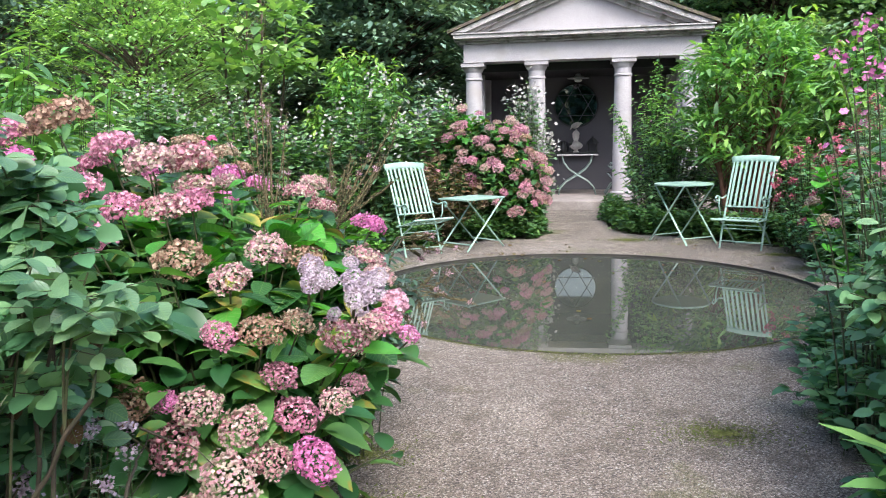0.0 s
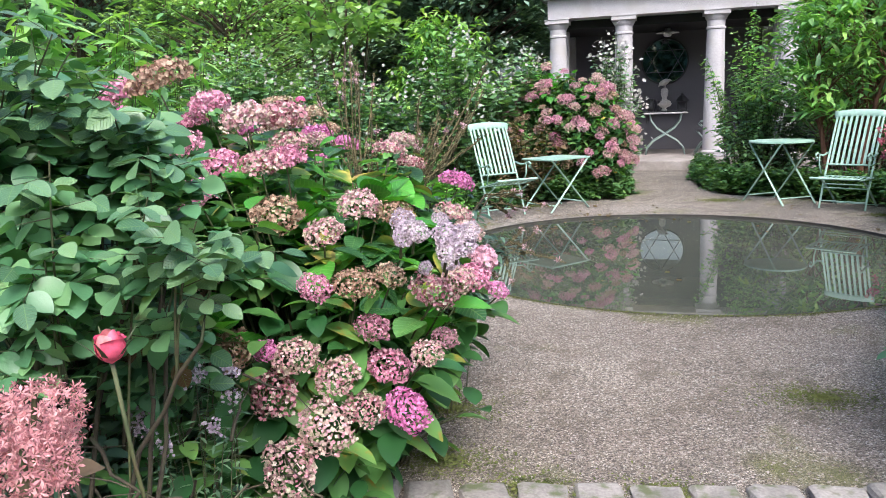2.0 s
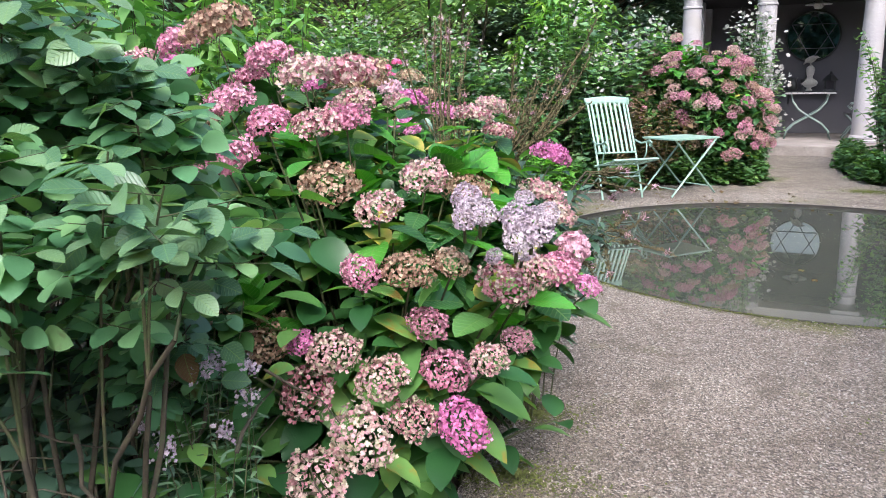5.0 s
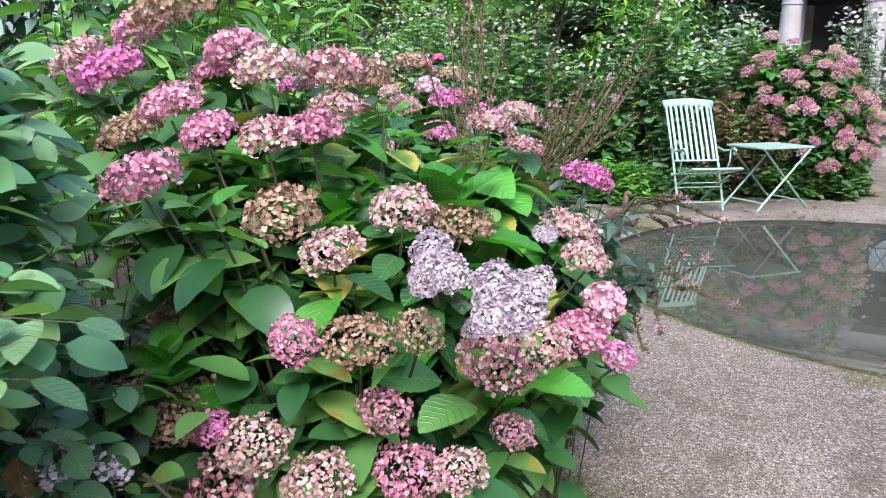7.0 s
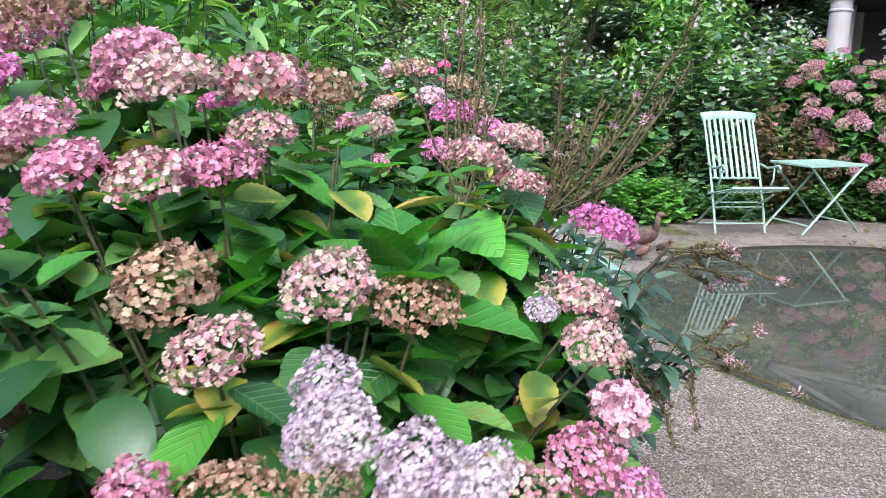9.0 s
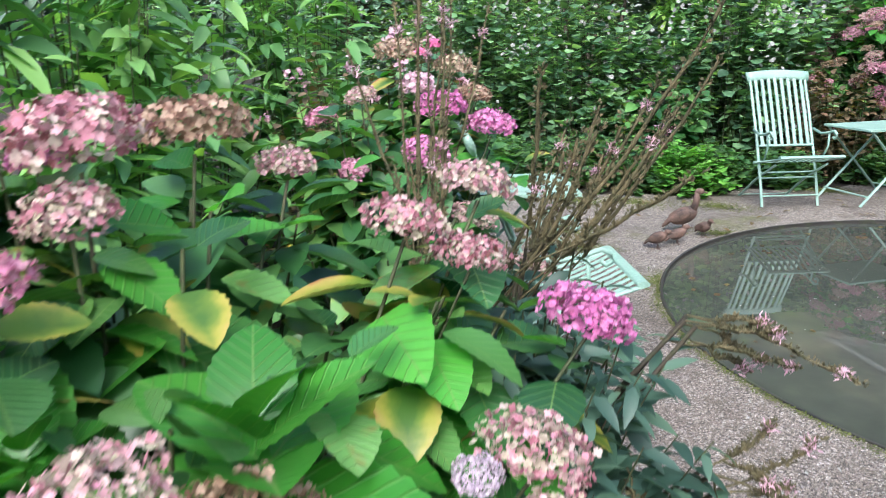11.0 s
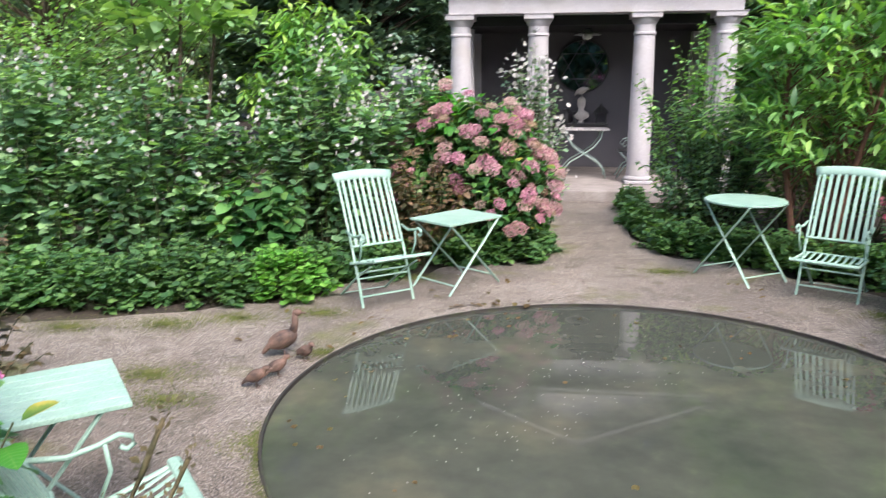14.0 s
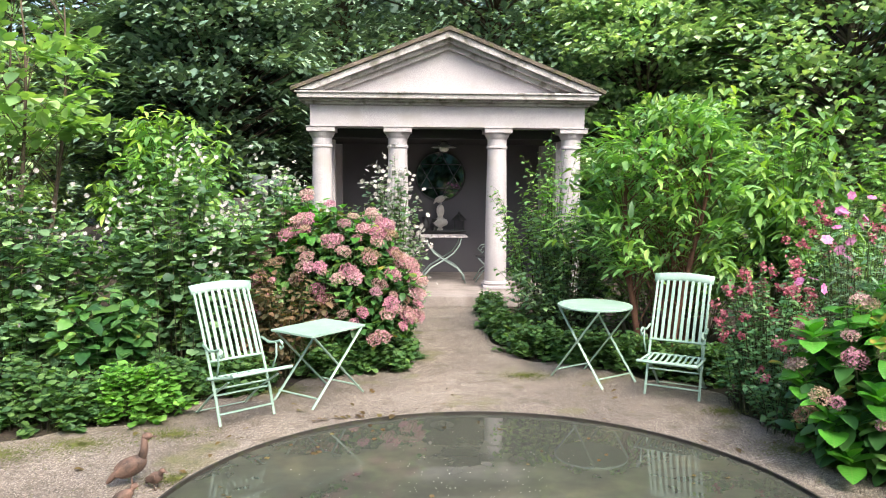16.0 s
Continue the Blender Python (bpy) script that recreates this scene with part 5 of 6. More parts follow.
HEAD_LABEL = {"pink": "fresh pink mophead", "dusty": "dusty pink fading mophead", "tan": "faded tan mophead", "mauve": "mauve mophead", "magenta": "bright magenta mophead", "lilac": "pale lilac flat flower cluster", "palepink": "large pale pink mophead"}


def hydrangea(label, centre, heads, extra, leaf_size, single, rosettes=(), group="hydrangeas", fresh=0.24, tall=True, limit=99.0):
    """A mophead hydrangea. heads: (kind, x, y, z, size); extra: leafy shoots without a head (count, rx, ry, low, high)."""
    root = thing("hydrangea_bush", label, "flowering shrub", group, (centre[0], centre[1], 0))
    c = np.array([centre[0], centre[1], 0.0])
    tips = np.array([h[1:4] for h in heads], float) - c
    ends = tips - np.array([0, 0, 1.0]) * np.array([[h[4] * 0.25] for h in heads])
    b = np.stack([tips[:, 0] * 0.45, tips[:, 1] * 0.45, np.full(len(tips), -0.02)], 1)
    for i, h in enumerate(heads):
        if h[0] == "lilac":
            b[i] = ends[i] + np.array([-0.05, 0.12, -0.07])
    paths = stem_paths(b, ends, 7, 0.2)
    for (kind, x, y, z, s), tip, path in zip(heads, tips, paths):
        lean = path[-1] - path[-2]
        lean = lean / np.linalg.norm(lean) + np.array([tip[0] * 0.3, tip[1] * 0.3 - 0.25, 0.9])
        q = Vector(lean).to_track_quat("Z", "X").to_matrix().to_4x4() @ pose(0, 0, 0, 0, 0, rng.uniform(0, 360))
        ob = new("flower_head", (HEADS if centre[1] < 5 else FAR_HEADS)[kind][int(rng.integers(0, 3))])
        ob.parent = root
        ob.matrix_local = Matrix.Translation(Vector(tip)) @ q @ Matrix.Diagonal((s, s, s, 1))
        ob["label"] = HEAD_LABEL[kind]
    n, rx, ry, lo, hi = extra
    et = dome_tips(n, (0, 0), rx, ry, lo, hi, 0.35)
    beside = np.repeat(tips, 2, 0) + rng.normal(0, 0.07, (2 * len(tips), 3)) * np.array([1, 1, 0.3]) - np.array([0, 0, 0.1])
    beside = beside[beside[:, 2] > 0.95] if tall else beside[:0]
    et = np.concatenate([et, beside])
    n = len(et)
    eb = np.stack([et[:, 0] * 0.45, et[:, 1] * 0.45, np.full(n, -0.02)], 1)
    epaths = stem_paths(eb, et, 7, 0.2)
    allp = np.concatenate([paths, epaths])
    tri_mesh("branchwork", *tubes(allp, np.full(len(allp), 0.005), np.full(len(allp), 0.003), 5), M_STEM, root, kind="stuff")
    spots = []
    flat_kind = [h[0] == "lilac" for h in heads] + [False] * len(epaths)
    for path, has, bare in zip(allp, [1] * len(paths) + [0] * len(epaths), flat_kind):
        if bare:
            continue
        L = np.linalg.norm(np.diff(path, axis=0), axis=1).sum()
        turn = rng.uniform(0, 6.28)
        pairs = 5 if has else 4
        for j in range(pairs):
            back = (0.035 if has else 0.0) + (0.06 if has else 0.075) * j * (1 + 0.25 * rng.uniform())
            t = max(0.25, 1 - back / L)
            x = min(t * 6, 5.999)
            i = int(x)
            p = path[i] * (1 - x + i) + path[i + 1] * (x - i)
            turn += math.pi / 2 + rng.normal(0, 0.3)
            for k in (0, 1):
                a = turn + math.pi * k
                out = np.array([math.cos(a), math.sin(a), 0])
                d = out + np.array([0, 0, (0.45 if j == 0 and not has else 0.05) - 0.16 * j + rng.normal(0, 0.15)]) + 0.15 * np.array([p[0], p[1], 0])
                up = np.array([0, 0, 1.0]) + rng.normal(0, 0.22, 3)
                spots.append((p + out * 0.02, d, up, leaf_size * (0.72 + 0.16 * min(j, 2)) * rng.uniform(0.75, 1.2)))
    # leaves stand under and between the flower heads, not before them
    size_of = np.array([h[4] for h in heads])
    outward = np.array([0.5, -0.75, 0.4])
    clear = []
    for s in spots:
        away = s[0] + np.asarray(s[1]) / np.linalg.norm(s[1]) * s[3] * 0.55 - tips
        if not np.any((np.linalg.norm(away, axis=1) < 0.85 * size_of) & (away @ outward > -0.1 * size_of)):
            clear.append(s)
    spots = clear
    spots = [s for s in spots if s[0][0] + c[0] + s[3] * s[1][0] / np.linalg.norm(s[1]) < limit]
    rng.shuffle(spots)
    spots = sorted(spots, key=lambda s: (0.9 * abs(s[0][0] + c[0] + 0.15) if c[0] < 1 and c[1] < 5 else -1.2 * np.hypot(s[0][0], s[0][1])) - s[0][2] + 0.25 * s[3])
    for p, d, up, s in spots[:single]:
        roll = rng.uniform()
        pool = YELLOW_LEAVES if roll < 0.11 else BRIGHT_LEAVES if roll < 0.11 + fresh else HYD_LEAVES
        put(pool[int(rng.integers(0, 3))], "leaf", root, p, d, up, s)
    for x, y, z, s in rosettes:
        for j in range(9):
            a = j * 2.4
            el = 1.5 - 0.19 * j
            put(BRIGHT_LEAVES[j % 3], "leaf", root, np.array([x, y, z - 0.012 * j]) - c, (math.cos(a), math.sin(a), el), (-math.cos(a) * 0.6, -math.sin(a) * 0.6, 1), s * (0.62 + 0.075 * j))
    rest = spots[single:]
    if rest:
        v, f = spread(DETAILED, np.array([r[0] for r in rest]), np.array([r[1] for r in rest]), np.array([r[2] for r in rest]), np.array([r[3] for r in rest]))
        tri_mesh("foliage", v, f, L_HYD_STUFF, root, True, kind="stuff")
    return root


FRONT = [("dusty", -0.44, 2.41, 1.14, 0.114), ("dusty", -0.45, 2.62, 1.16, 0.12), ("dusty", -0.38, 2.49, 1.08, 0.106), ("magenta", -0.21, 2.55, 1, 0.13), ("dusty", -0.17, 2.33, 0.9, 0.133), ("dusty", -0.68, 2.05, 1.19, 0.131),
         ("dusty", -0.77, 2.49, 1.18, 0.108), ("dusty", -0.36, 1.87, 1, 0.142), ("tan", -0.28, 1.97, 0.96, 0.132), ("pink", -0.38, 1.55, 0.81, 0.099), ("tan", -0.28, 1.61, 0.81, 0.124), ("tan", -0.2, 1.68, 0.82, 0.092),
         ("mauve", -0.25, 1.64, 0.67, 0.095), ("pink", -0.21, 1.66, 0.55, 0.124), ("tan", -0.6, 1.77, 0.98, 0.181), ("dusty", -0.41, 1.7, 0.94, 0.121), ("lilac", -0.125, 1.6, 0.99, 0.075), ("lilac", -0.085, 1.58, 0.97, 0.07), ("lilac", -0.12, 1.57, 0.955, 0.06), ("lilac", 0.0, 1.57, 0.96, 0.075), ("lilac", 0.045, 1.57, 0.945, 0.08), ("lilac", 0.015, 1.55, 0.925, 0.07), ("lilac", 0.065, 1.58, 0.97, 0.055),
         ("tan", -0.86, 1.72, 0.76, 0.165), ("magenta", -1.19, 1.81, 1.27, 0.16)]
FRONT2 = [("tan", -1.07, 1.92, 1.42, 0.213), ("pink", -1.28, 1.98, 1.38, 0.154), ("pink", -0.93, 1.98, 1.33, 0.144), ("dusty", -0.77, 1.93, 1.28, 0.169), ("pink", -0.91, 1.76, 1.2, 0.14), ("pink", -0.75, 1.72, 1.15, 0.126),
         ("dusty", -0.64, 1.78, 1.14, 0.135), ("pink", -0.61, 1.89, 1.15, 0.128), ("dusty", -1.34, 1.84, 1.31, 0.14), ("tan", -0.82, 2.34, 1.26, 0.177), ("dusty", -0.71, 2.09, 1.28, 0.184), ("magenta", -0.14, 1.6, 0.44, 0.129),
         ("dusty", -0.32, 1.53, 0.56, 0.124), ("dusty", -0.39, 1.34, 0.37, 0.15), ("dusty", -0.31, 1.41, 0.46, 0.151), ("dusty", -0.26, 1.57, 0.45, 0.115), ("magenta", -0.5, 1.46, 0.65, 0.066), ("tan", -0.66, 1.55, 0.61, 0.145),
         ("palepink", -0.04, 2.22, 0.76, 0.107), ("pink", -0.05, 2.1, 0.72, 0.127)]
FRONT3 = [("magenta", 0.02, 2.16, 0.66, 0.086), ("dusty", -0.1, 2.25, 0.85, 0.122), ("pink", -0.75, 1.55, 1.07, 0.144), ("dusty", -0.1, 1.78, 0.75, 0.138), ("dusty", -0.04, 1.86, 0.77, 0.115), ("pink", -1.01, 1.98, 1.27, 0.107),
         ("magenta", -0.85, 2.1, 1.24, 0.07), ("tan", -1, 1.72, 1.14, 0.14), ("tan", -0.66, 1.5, 0.62, 0.143), ("tan", -0.81, 1.4, 0.77, 0.108), ("tan", -0.74, 1.45, 0.66, 0.097), ("dusty", -0.08, 1.62, 0.61, 0.09),
         ("mauve", -0.09, 1.85, 0.58, 0.081), ("lilac", -0.03, 1.72, 0.85, 0.049), ("lilac", -0.1, 1.7, 0.84, 0.042), ("lilac", -0.2, 2.24, 0.9, 0.055), ("dusty", -0.42, 1.48, 0.63, 0.123),
         ("dusty", -0.48, 1.45, 0.53, 0.141)]
hydrangea("broad hydrangea bush thick with pink and faded mophead flowers", (-0.6, 2.02), FRONT + FRONT2 + FRONT3, (150, 0.54, 0.68, 0.18, 1.05), 0.138, 300, ((-0.37, 2.06, 1.0, 0.19), (-0.55, 1.9, 0.98, 0.12), (-0.66, 1.5, 0.75, 0.12)), limit=0.1)

MIDBUSH = [("magenta", -1.33, 3.72, 1.16, 0.165), ("magenta", -1.21, 3.85, 1.09, 0.165), ("magenta", -1.3, 3.58, 1.02, 0.155), ("palepink", -1.49, 3.79, 1.22, 0.12), ("tan", -1.66, 3.9, 1.34, 0.18), ("tan", -1.47, 3.99, 1.28, 0.16), ("tan", -1.36, 3.96, 1.18, 0.15),
           ("dusty", -1.16, 3.66, 0.8, 0.15), ("dusty", -1.02, 3.82, 0.6, 0.14), ("dusty", -1.28, 3.58, 0.69, 0.13), ("pink", -1.7, 3.5, 1.12, 0.12), ("dusty", -1.55, 3.55, 1.2, 0.11), ("pink", -1.42, 3.35, 0.98, 0.11)]
hydrangea("hydrangea bush with bright magenta and dusty mopheads beside a table", (-1.45, 3.55), MIDBUSH, (100, 0.42, 0.5, 0.2, 1.1), 0.13, 150)


def scattered(count, centre, rx, ry, lo, hi, kinds, size, front=-1.0):
    """Heads over the side of a bush that faces the pond."""
    out = []
    t = dome_tips(count * 3, centre, rx, ry, lo, hi, 0.1)
    keep = [p for p in t if (p[1] - centre[1]) * front > -0.15 * ry][:count]
    for p in keep:
        out.append((kinds[int(rng.integers(0, len(kinds)))], float(p[0]), float(p[1]), float(p[2]), size * rng.uniform(0.65, 1.25)))
    return out


hydrangea("hydrangea bush with pink mopheads beside the temple path", (-0.45, 10.15), scattered(112, (-0.45, 10.15), 0.88, 0.68, 0.35, 1.7, ("pink", "pink", "dusty", "dusty", "dusty", "tan", "mauve"), 0.15), (120, 0.86, 0.66, 0.3, 1.65), 0.125, 300, (), "hydrangeas", 0.7)
hydrangea("hydrangea bush with faded mauve mopheads at the gravel's edge", (3.45, 7.05), scattered(46, (3.45, 7.05), 0.6, 0.6, 0.3, 1.25, ("mauve", "dusty", "tan", "pink"), 0.14), (80, 0.56, 0.58, 0.12, 1.15), 0.17, 220, ((2.9, 6.95, 0.95, 0.19), (2.98, 6.8, 0.4, 0.2), (3.15, 6.6, 0.62, 0.18), (2.92, 7.1, 0.6, 0.17), (3.05, 6.7, 0.2, 0.19)), "hydrangeas", 0.6)


# ---- near roses and tall stems ----
ROSE_SHAPES = [leaf_shape(0.68, 0.45, 0.18, 0.15, 5), leaf_shape(0.6, 0.5, 0.28, 0.08, 5)]
ROSE_LEAVES = [leaf_mesh("leaf", s, L_ROSE) for s in ROSE_SHAPES]
DRY_LEAF = leaf_mesh("leaf", HYD_SHAPES[1], L_DRY)


def rose_bush(label, at, tips, leaf, single, buds, per=9, start=0.3, dead=0):
    """Thin arching shoots with leaves of five leaflets. tips: array of shoot ends."""
    root = thing("rose_bush", label, "shrub", "rose bushes", (at[0], at[1], 0))
    tips = tips - np.array([at[0], at[1], 0])
    n = len(tips)
    m = max(4, n // 7)
    main = tips[rng.permutation(n)[:m]] * np.array([0.8, 0.8, 0.78])
    foot = np.stack([main[:, 0] * 0.35 + rng.normal(0, 0.07, m), main[:, 1] * 0.35 + rng.normal(0, 0.07, m), np.full(m, -0.02)], 1)
    canes = stem_paths(foot, main, 9, 0.2)
    canes[:, 2:] += 0.012 * rng.normal(size=(m, canes.shape[1] - 2, 3)).cumsum(1) * np.array([1, 1, 0.3])
    tri_mesh("canework", *tubes(canes, np.full(m, 0.0075), np.full(m, 0.004), 6), M_TWIG, root, kind="stuff")
    near = np.array([int(np.argmin(np.linalg.norm(canes[:, -1] - t, axis=1))) for t in tips])
    rise = rng.integers(4, canes.shape[1], n)
    b = canes[near, rise]
    low = b[:, 2] > tips[:, 2] - 0.08
    b[low] = canes[near[low], 5]
    paths = stem_paths(b, tips, 8, 0.12)
    tri_mesh("branchwork", *tubes(paths, np.full(n, 0.0034), np.full(n, 0.0016), 5), M_STEM, root, kind="stuff")
    if dead:
        q = rng.uniform(-1, 1, (dead, 3)) * np.array([0.5, 0.5, 0.28]) + np.array([0, 0, 0.36])
        w = random_unit(dead) * np.array([1, 1, 0.7]) * rng.uniform(0.1, 0.32, (dead, 1))
        tw = stem_paths(q - w, q + w, 7, 0.15)
        tw[:, :, 2] = np.maximum(tw[:, :, 2], 0.0)
        tw += 0.01 * rng.normal(size=tw.shape).cumsum(1)
        tri_mesh("deadwood", *tubes(tw, rng.uniform(0.002, 0.006, dead), np.full(dead, 0.001), 5), M_TWIG, root, label="tangle of bare brown twigs", kind="stuff")
    spots, stalks = [], []
    for path in paths:
        for j in range(per):
            x = (start + (0.99 - start) * (j + rng.uniform(0, 0.6)) / per) * 6.99
            i = min(int(x), 6)
            p = path[i] * (1 - x + i) + path[i + 1] * (x - i)
            a = j * 2.4 + rng.uniform(0, 1.2)
            out = np.array([math.cos(a), math.sin(a), 0.15 + rng.normal(0, 0.2)])
            out /= np.linalg.norm(out)
            side = np.cross(out, [0, 0, 1.0])
            L = leaf * rng.uniform(1.4, 2.0)
            stalks.append(np.stack([p, p + out * L * 0.5, p + out * L]))
            for along, s in ((1.0, 0), (0.62, 1), (0.62, -1), (0.3, 1), (0.3, -1)):
                d = out * (1.0 if s == 0 else 0.45) + side * s * 0.9 + np.array([0, 0, -0.25 + rng.normal(0, 0.15)])
                spots.append((p + out * L * along, d + rng.normal(0, 0.2, 3), np.array([0, -0.2, 1.0]) + rng.normal(0, 0.45, 3), leaf * rng.uniform(0.75, 1.15)))
    st = np.stack(stalks)
    tri_mesh("stalkwork", *tubes(st, np.full(len(st), 0.0014), np.full(len(st), 0.0008), 3), M_STEM, root, kind="stuff")
    spots.sort(key=lambda s: -(s[0][2] + 0.8 * s[0][0] - 0.6 * s[0][1]) if at[0] < 0.5 else -(s[0][2] - 0.8 * s[0][0] - 0.6 * s[0][1]))
    for p, d, up, s in spots[:single]:
        put(ROSE_LEAVES[int(rng.integers(0, 2))], "leaf", root, p, d, up, s)
    rest = spots[single:]
    if rest:
        tri_mesh("foliage", *spread(ROSE_SHAPES[0], np.array([r[0] for r in rest]), np.array([r[1] for r in rest]), np.array([r[2] for r in rest]), np.array([r[3] for r in rest])), L_ROSE_STUFF, root, True, kind="stuff")
    for (x, y, z, s, m) in buds:
        p = np.array([x - at[0], y - at[1], z])
        bm = bmesh.new()
        for k in range(7):
            a = k * 2.4
            w = 0.30 + 0.025 * k
            prof = [(0, 0.1), (0.2, 0.8), (0.42, 1.08), (0.66, 1.12), (0.84, 1.0), (1.0 - 0.02 * k, 0.72 + 0.09 * k)]
            cols = []
            for h, r in prof:
                cols.append([bm.verts.new((s * w * r * math.cos(a + q), s * w * r * math.sin(a + q), s * (h - 0.03 * k) * (1 - 0.16 * q * q))) for q in (-0.9, -0.45, 0, 0.45, 0.9)])
            for c0, c1 in zip(cols, cols[1:]):
                for q in range(4):
                    bm.faces.new((c0[q], c0[q + 1], c1[q + 1], c1[q]))
        bmesh.ops.translate(bm, vec=p.tolist(), verts=bm.verts)
        part("rose_bud", bm, m, root, "half-open rose bud", True)
        bm = bmesh.new()
        rod(bm, [tuple(p + np.array([0.02, 0.03, -0.32])), tuple(p + np.array([0.005, 0.01, -0.12])), tuple(p + np.array([0, 0, 0.005]))], 0.0024, 6)
        for k in range(5):
            a = k * 1.2566
            o = [(0.02, -0.04), (0.36, 0.12), (0.56, 0.38), (0.8, 0.62), (1.05, 0.86)]
            ring = []
            for r, hgt in o:
                wd = 0.11 * (1 - hgt)
                ring.append([bm.verts.new((p[0] + s * (r * math.cos(a) - q * wd * math.sin(a)), p[1] + s * (r * math.sin(a) + q * wd * math.cos(a)), p[2] + s * hgt)) for q in (-1, 1)])
            for c0, c1 in zip(ring, ring[1:]):
                bm.faces.new((c0[0], c0[1], c1[1], c1[0]))
        part("bud_stem", bm, M_STEM, root, smooth=True)
    return root


def spray(n, cx, cy, rx, ry, lo, hi):
    return dome_tips(n, (cx, cy), rx, ry, lo, hi, 0.5)


rose_bush("rose bush with blue-green leaves and one pink bud", (-0.79, 0.95), spray(80, -0.8, 0.98, 0.5, 0.4, 0.86, 1.5), 0.06, 300, [(-0.01, 0.29, 1.06, 0.032, P_ROSE)], 8, 0.5, 110)
rose_bush("loose rose shoots with blue-green leaves reaching into the hydrangea", (-0.8, 1.26), spray(26, -0.78, 1.27, 0.22, 0.16, 0.5, 1.02), 0.064, 140, [], 7, 0.4)
shrub("dusky_shrub", "dark leafy undergrowth deep under the near roses", "shrub", (-1.05, 1.35), 0.55, 0.4, 0.1, 0.95, 150, 16, 0.07, OVATE, L_BLUE, 0.2, 0.8)
shrub("dusky_shrub", "dark broad leaves between the roses and the hydrangea", "shrub", (-0.68, 1.32), 0.3, 0.22, 0.08, 0.6, 46, 9, 0.1, OVATE, L_HYD_STUFF, 0.3, 0.8)
shrub("dusky_shrub", "leafy undergrowth behind the near roses", "shrub", (-1.42, 1.1), 0.5, 0.6, 0.7, 1.2, 80, 20, 0.06, OVATE, L_ROSE_STUFF, 0.45, 0.5)
shrub("dusky_shrub", "sparse dark broad-leaved undergrowth at the foot of the near roses", "shrub", (-0.57, 1.25), 0.3, 0.26, 0.1, 0.4, 14, 6, 0.085, BROAD, L_HYD_STUFF, 0.5, 0.6)
shrub("groundcover_clump", "low dark leafy clump under the near roses", "ground cover", (-0.92, 1.05), 0.4, 0.45, 0.02, 0.3, 90, 9, 0.055, OVATE, L_BLUE, 0.25, 0.75, 0.1, 0.2, None, "groundcover clumps", None, 0.0025)
shrub("dusky_shrub", "leafy shoots between the near roses and the hydrangea", "shrub", (-0.79, 1.42), 0.26, 0.2, 0.3, 0.85, 40, 14, 0.075, OVATE, L_HYD_STUFF, 0.4, 0.6)
rose_bush("rose bush with glossy dark leaves and pale buds beside the path", (1.85, 2.25), spray(74, 1.85, 2.25, 0.44, 0.8, 0.2, 1.25), 0.065, 300, [(1.57, 1.55, 1.18, 0.05, P_PALEPINK), (1.61, 1.63, 1.2, 0.04, P_PALEPINK)])
rose_bush("rose bush with arching shoots hanging over the gravel", (2.4, 3.75), spray(76, 2.4, 3.75, 0.6, 0.75, 0.25, 1.5), 0.055, 200, [])
shrub("loosestrife_clump", "tall grey-leaved stems with purple flower spikes", "flowering plant", (1.95, 2.85), 0.45, 0.55, 0.8, 2.0, 60, 34, 0.05, NARROW, L_GREY, 0.15, 0.5, 0.1, 0.3, [("blossom", 20, 0.012, FLORET, P_MAGENTA, 24, 0.03)])
shrub("daylily_clump", "clump of long strap-shaped leaves beside the path", "plant", (1.7, 2), 0.26, 0.3, 0.2, 0.42, 14, 5, 0.24, NARROW, L_LANCE_MID, 0.05, 0.4, -0.3, 0.3)
STAR = bloom(5, 1.0, 0.2, 0.5)
# frilly pink flowers and withered leaves close to the path
root = thing("frilly_pink_plant", "dusty pink frilly flower plumes on leafy stems beside the path", "flowering plant", "", (-0.14, 0.19, 0))
ends = np.array([(0.15, -0.04, 1.03), (0.10, 0.03, 1.05), (0.18, -0.10, 0.97), (0.05, 0.08, 1.0), (0.02, -0.05, 1.06)])
stems_ = stem_paths(np.zeros((5, 3)) + rng.normal(0, 0.03, (5, 3)) * np.array([1, 1, 0]), ends, 7, 0.15)
tri_mesh("branchwork", *tubes(stems_, np.full(5, 0.004), np.full(5, 0.0025), 6), M_STEM, root, kind="stuff")
tri_mesh("foliage", *leaves_along(stems_, 9, 0.35, 0.06, OVATE, 0.2), L_RUST, root, kind="stuff")
for e in ends:
    m = 330
    o = random_unit(m) * np.array([0.046, 0.046, 0.03]) * rng.uniform(0.55, 1.0, (m, 1))
    tri_mesh("flower_plume", *spread(STAR, e - np.array([0, 0, 0.018]) + o, o * 20 + 0.5 * random_unit(m), random_unit(m), rng.uniform(0.004, 0.0075, m)), P_PLUME, root)
shrub("yarrow_clump", "feathery yarrow with small pale lilac flower clusters", "flowering plant", (-0.57, 1.22), 0.16, 0.12, 0.5, 0.68, 16, 26, 0.035, NARROW, L_GREY, 0.2, 0.5, 0.1, 0.2, [("blossom", 11, 0.005, FLORET, P_LILAC, 40, 0.013)], "", None, 0.0025)
for q, d in (((-0.56, 1.15, 0.72), (0.5, -0.3, -0.9)), ((-0.64, 1.14, 0.75), (-0.7, -0.3, -0.1))):
    ob = put(DRY_LEAF, "withered_leaf", None, q, d, (0.4, -0.8, 0.5), 0.062)
    tagged(ob, "withered brown and yellow leaf hanging on a rose shoot", "leaf", "withered leaves")
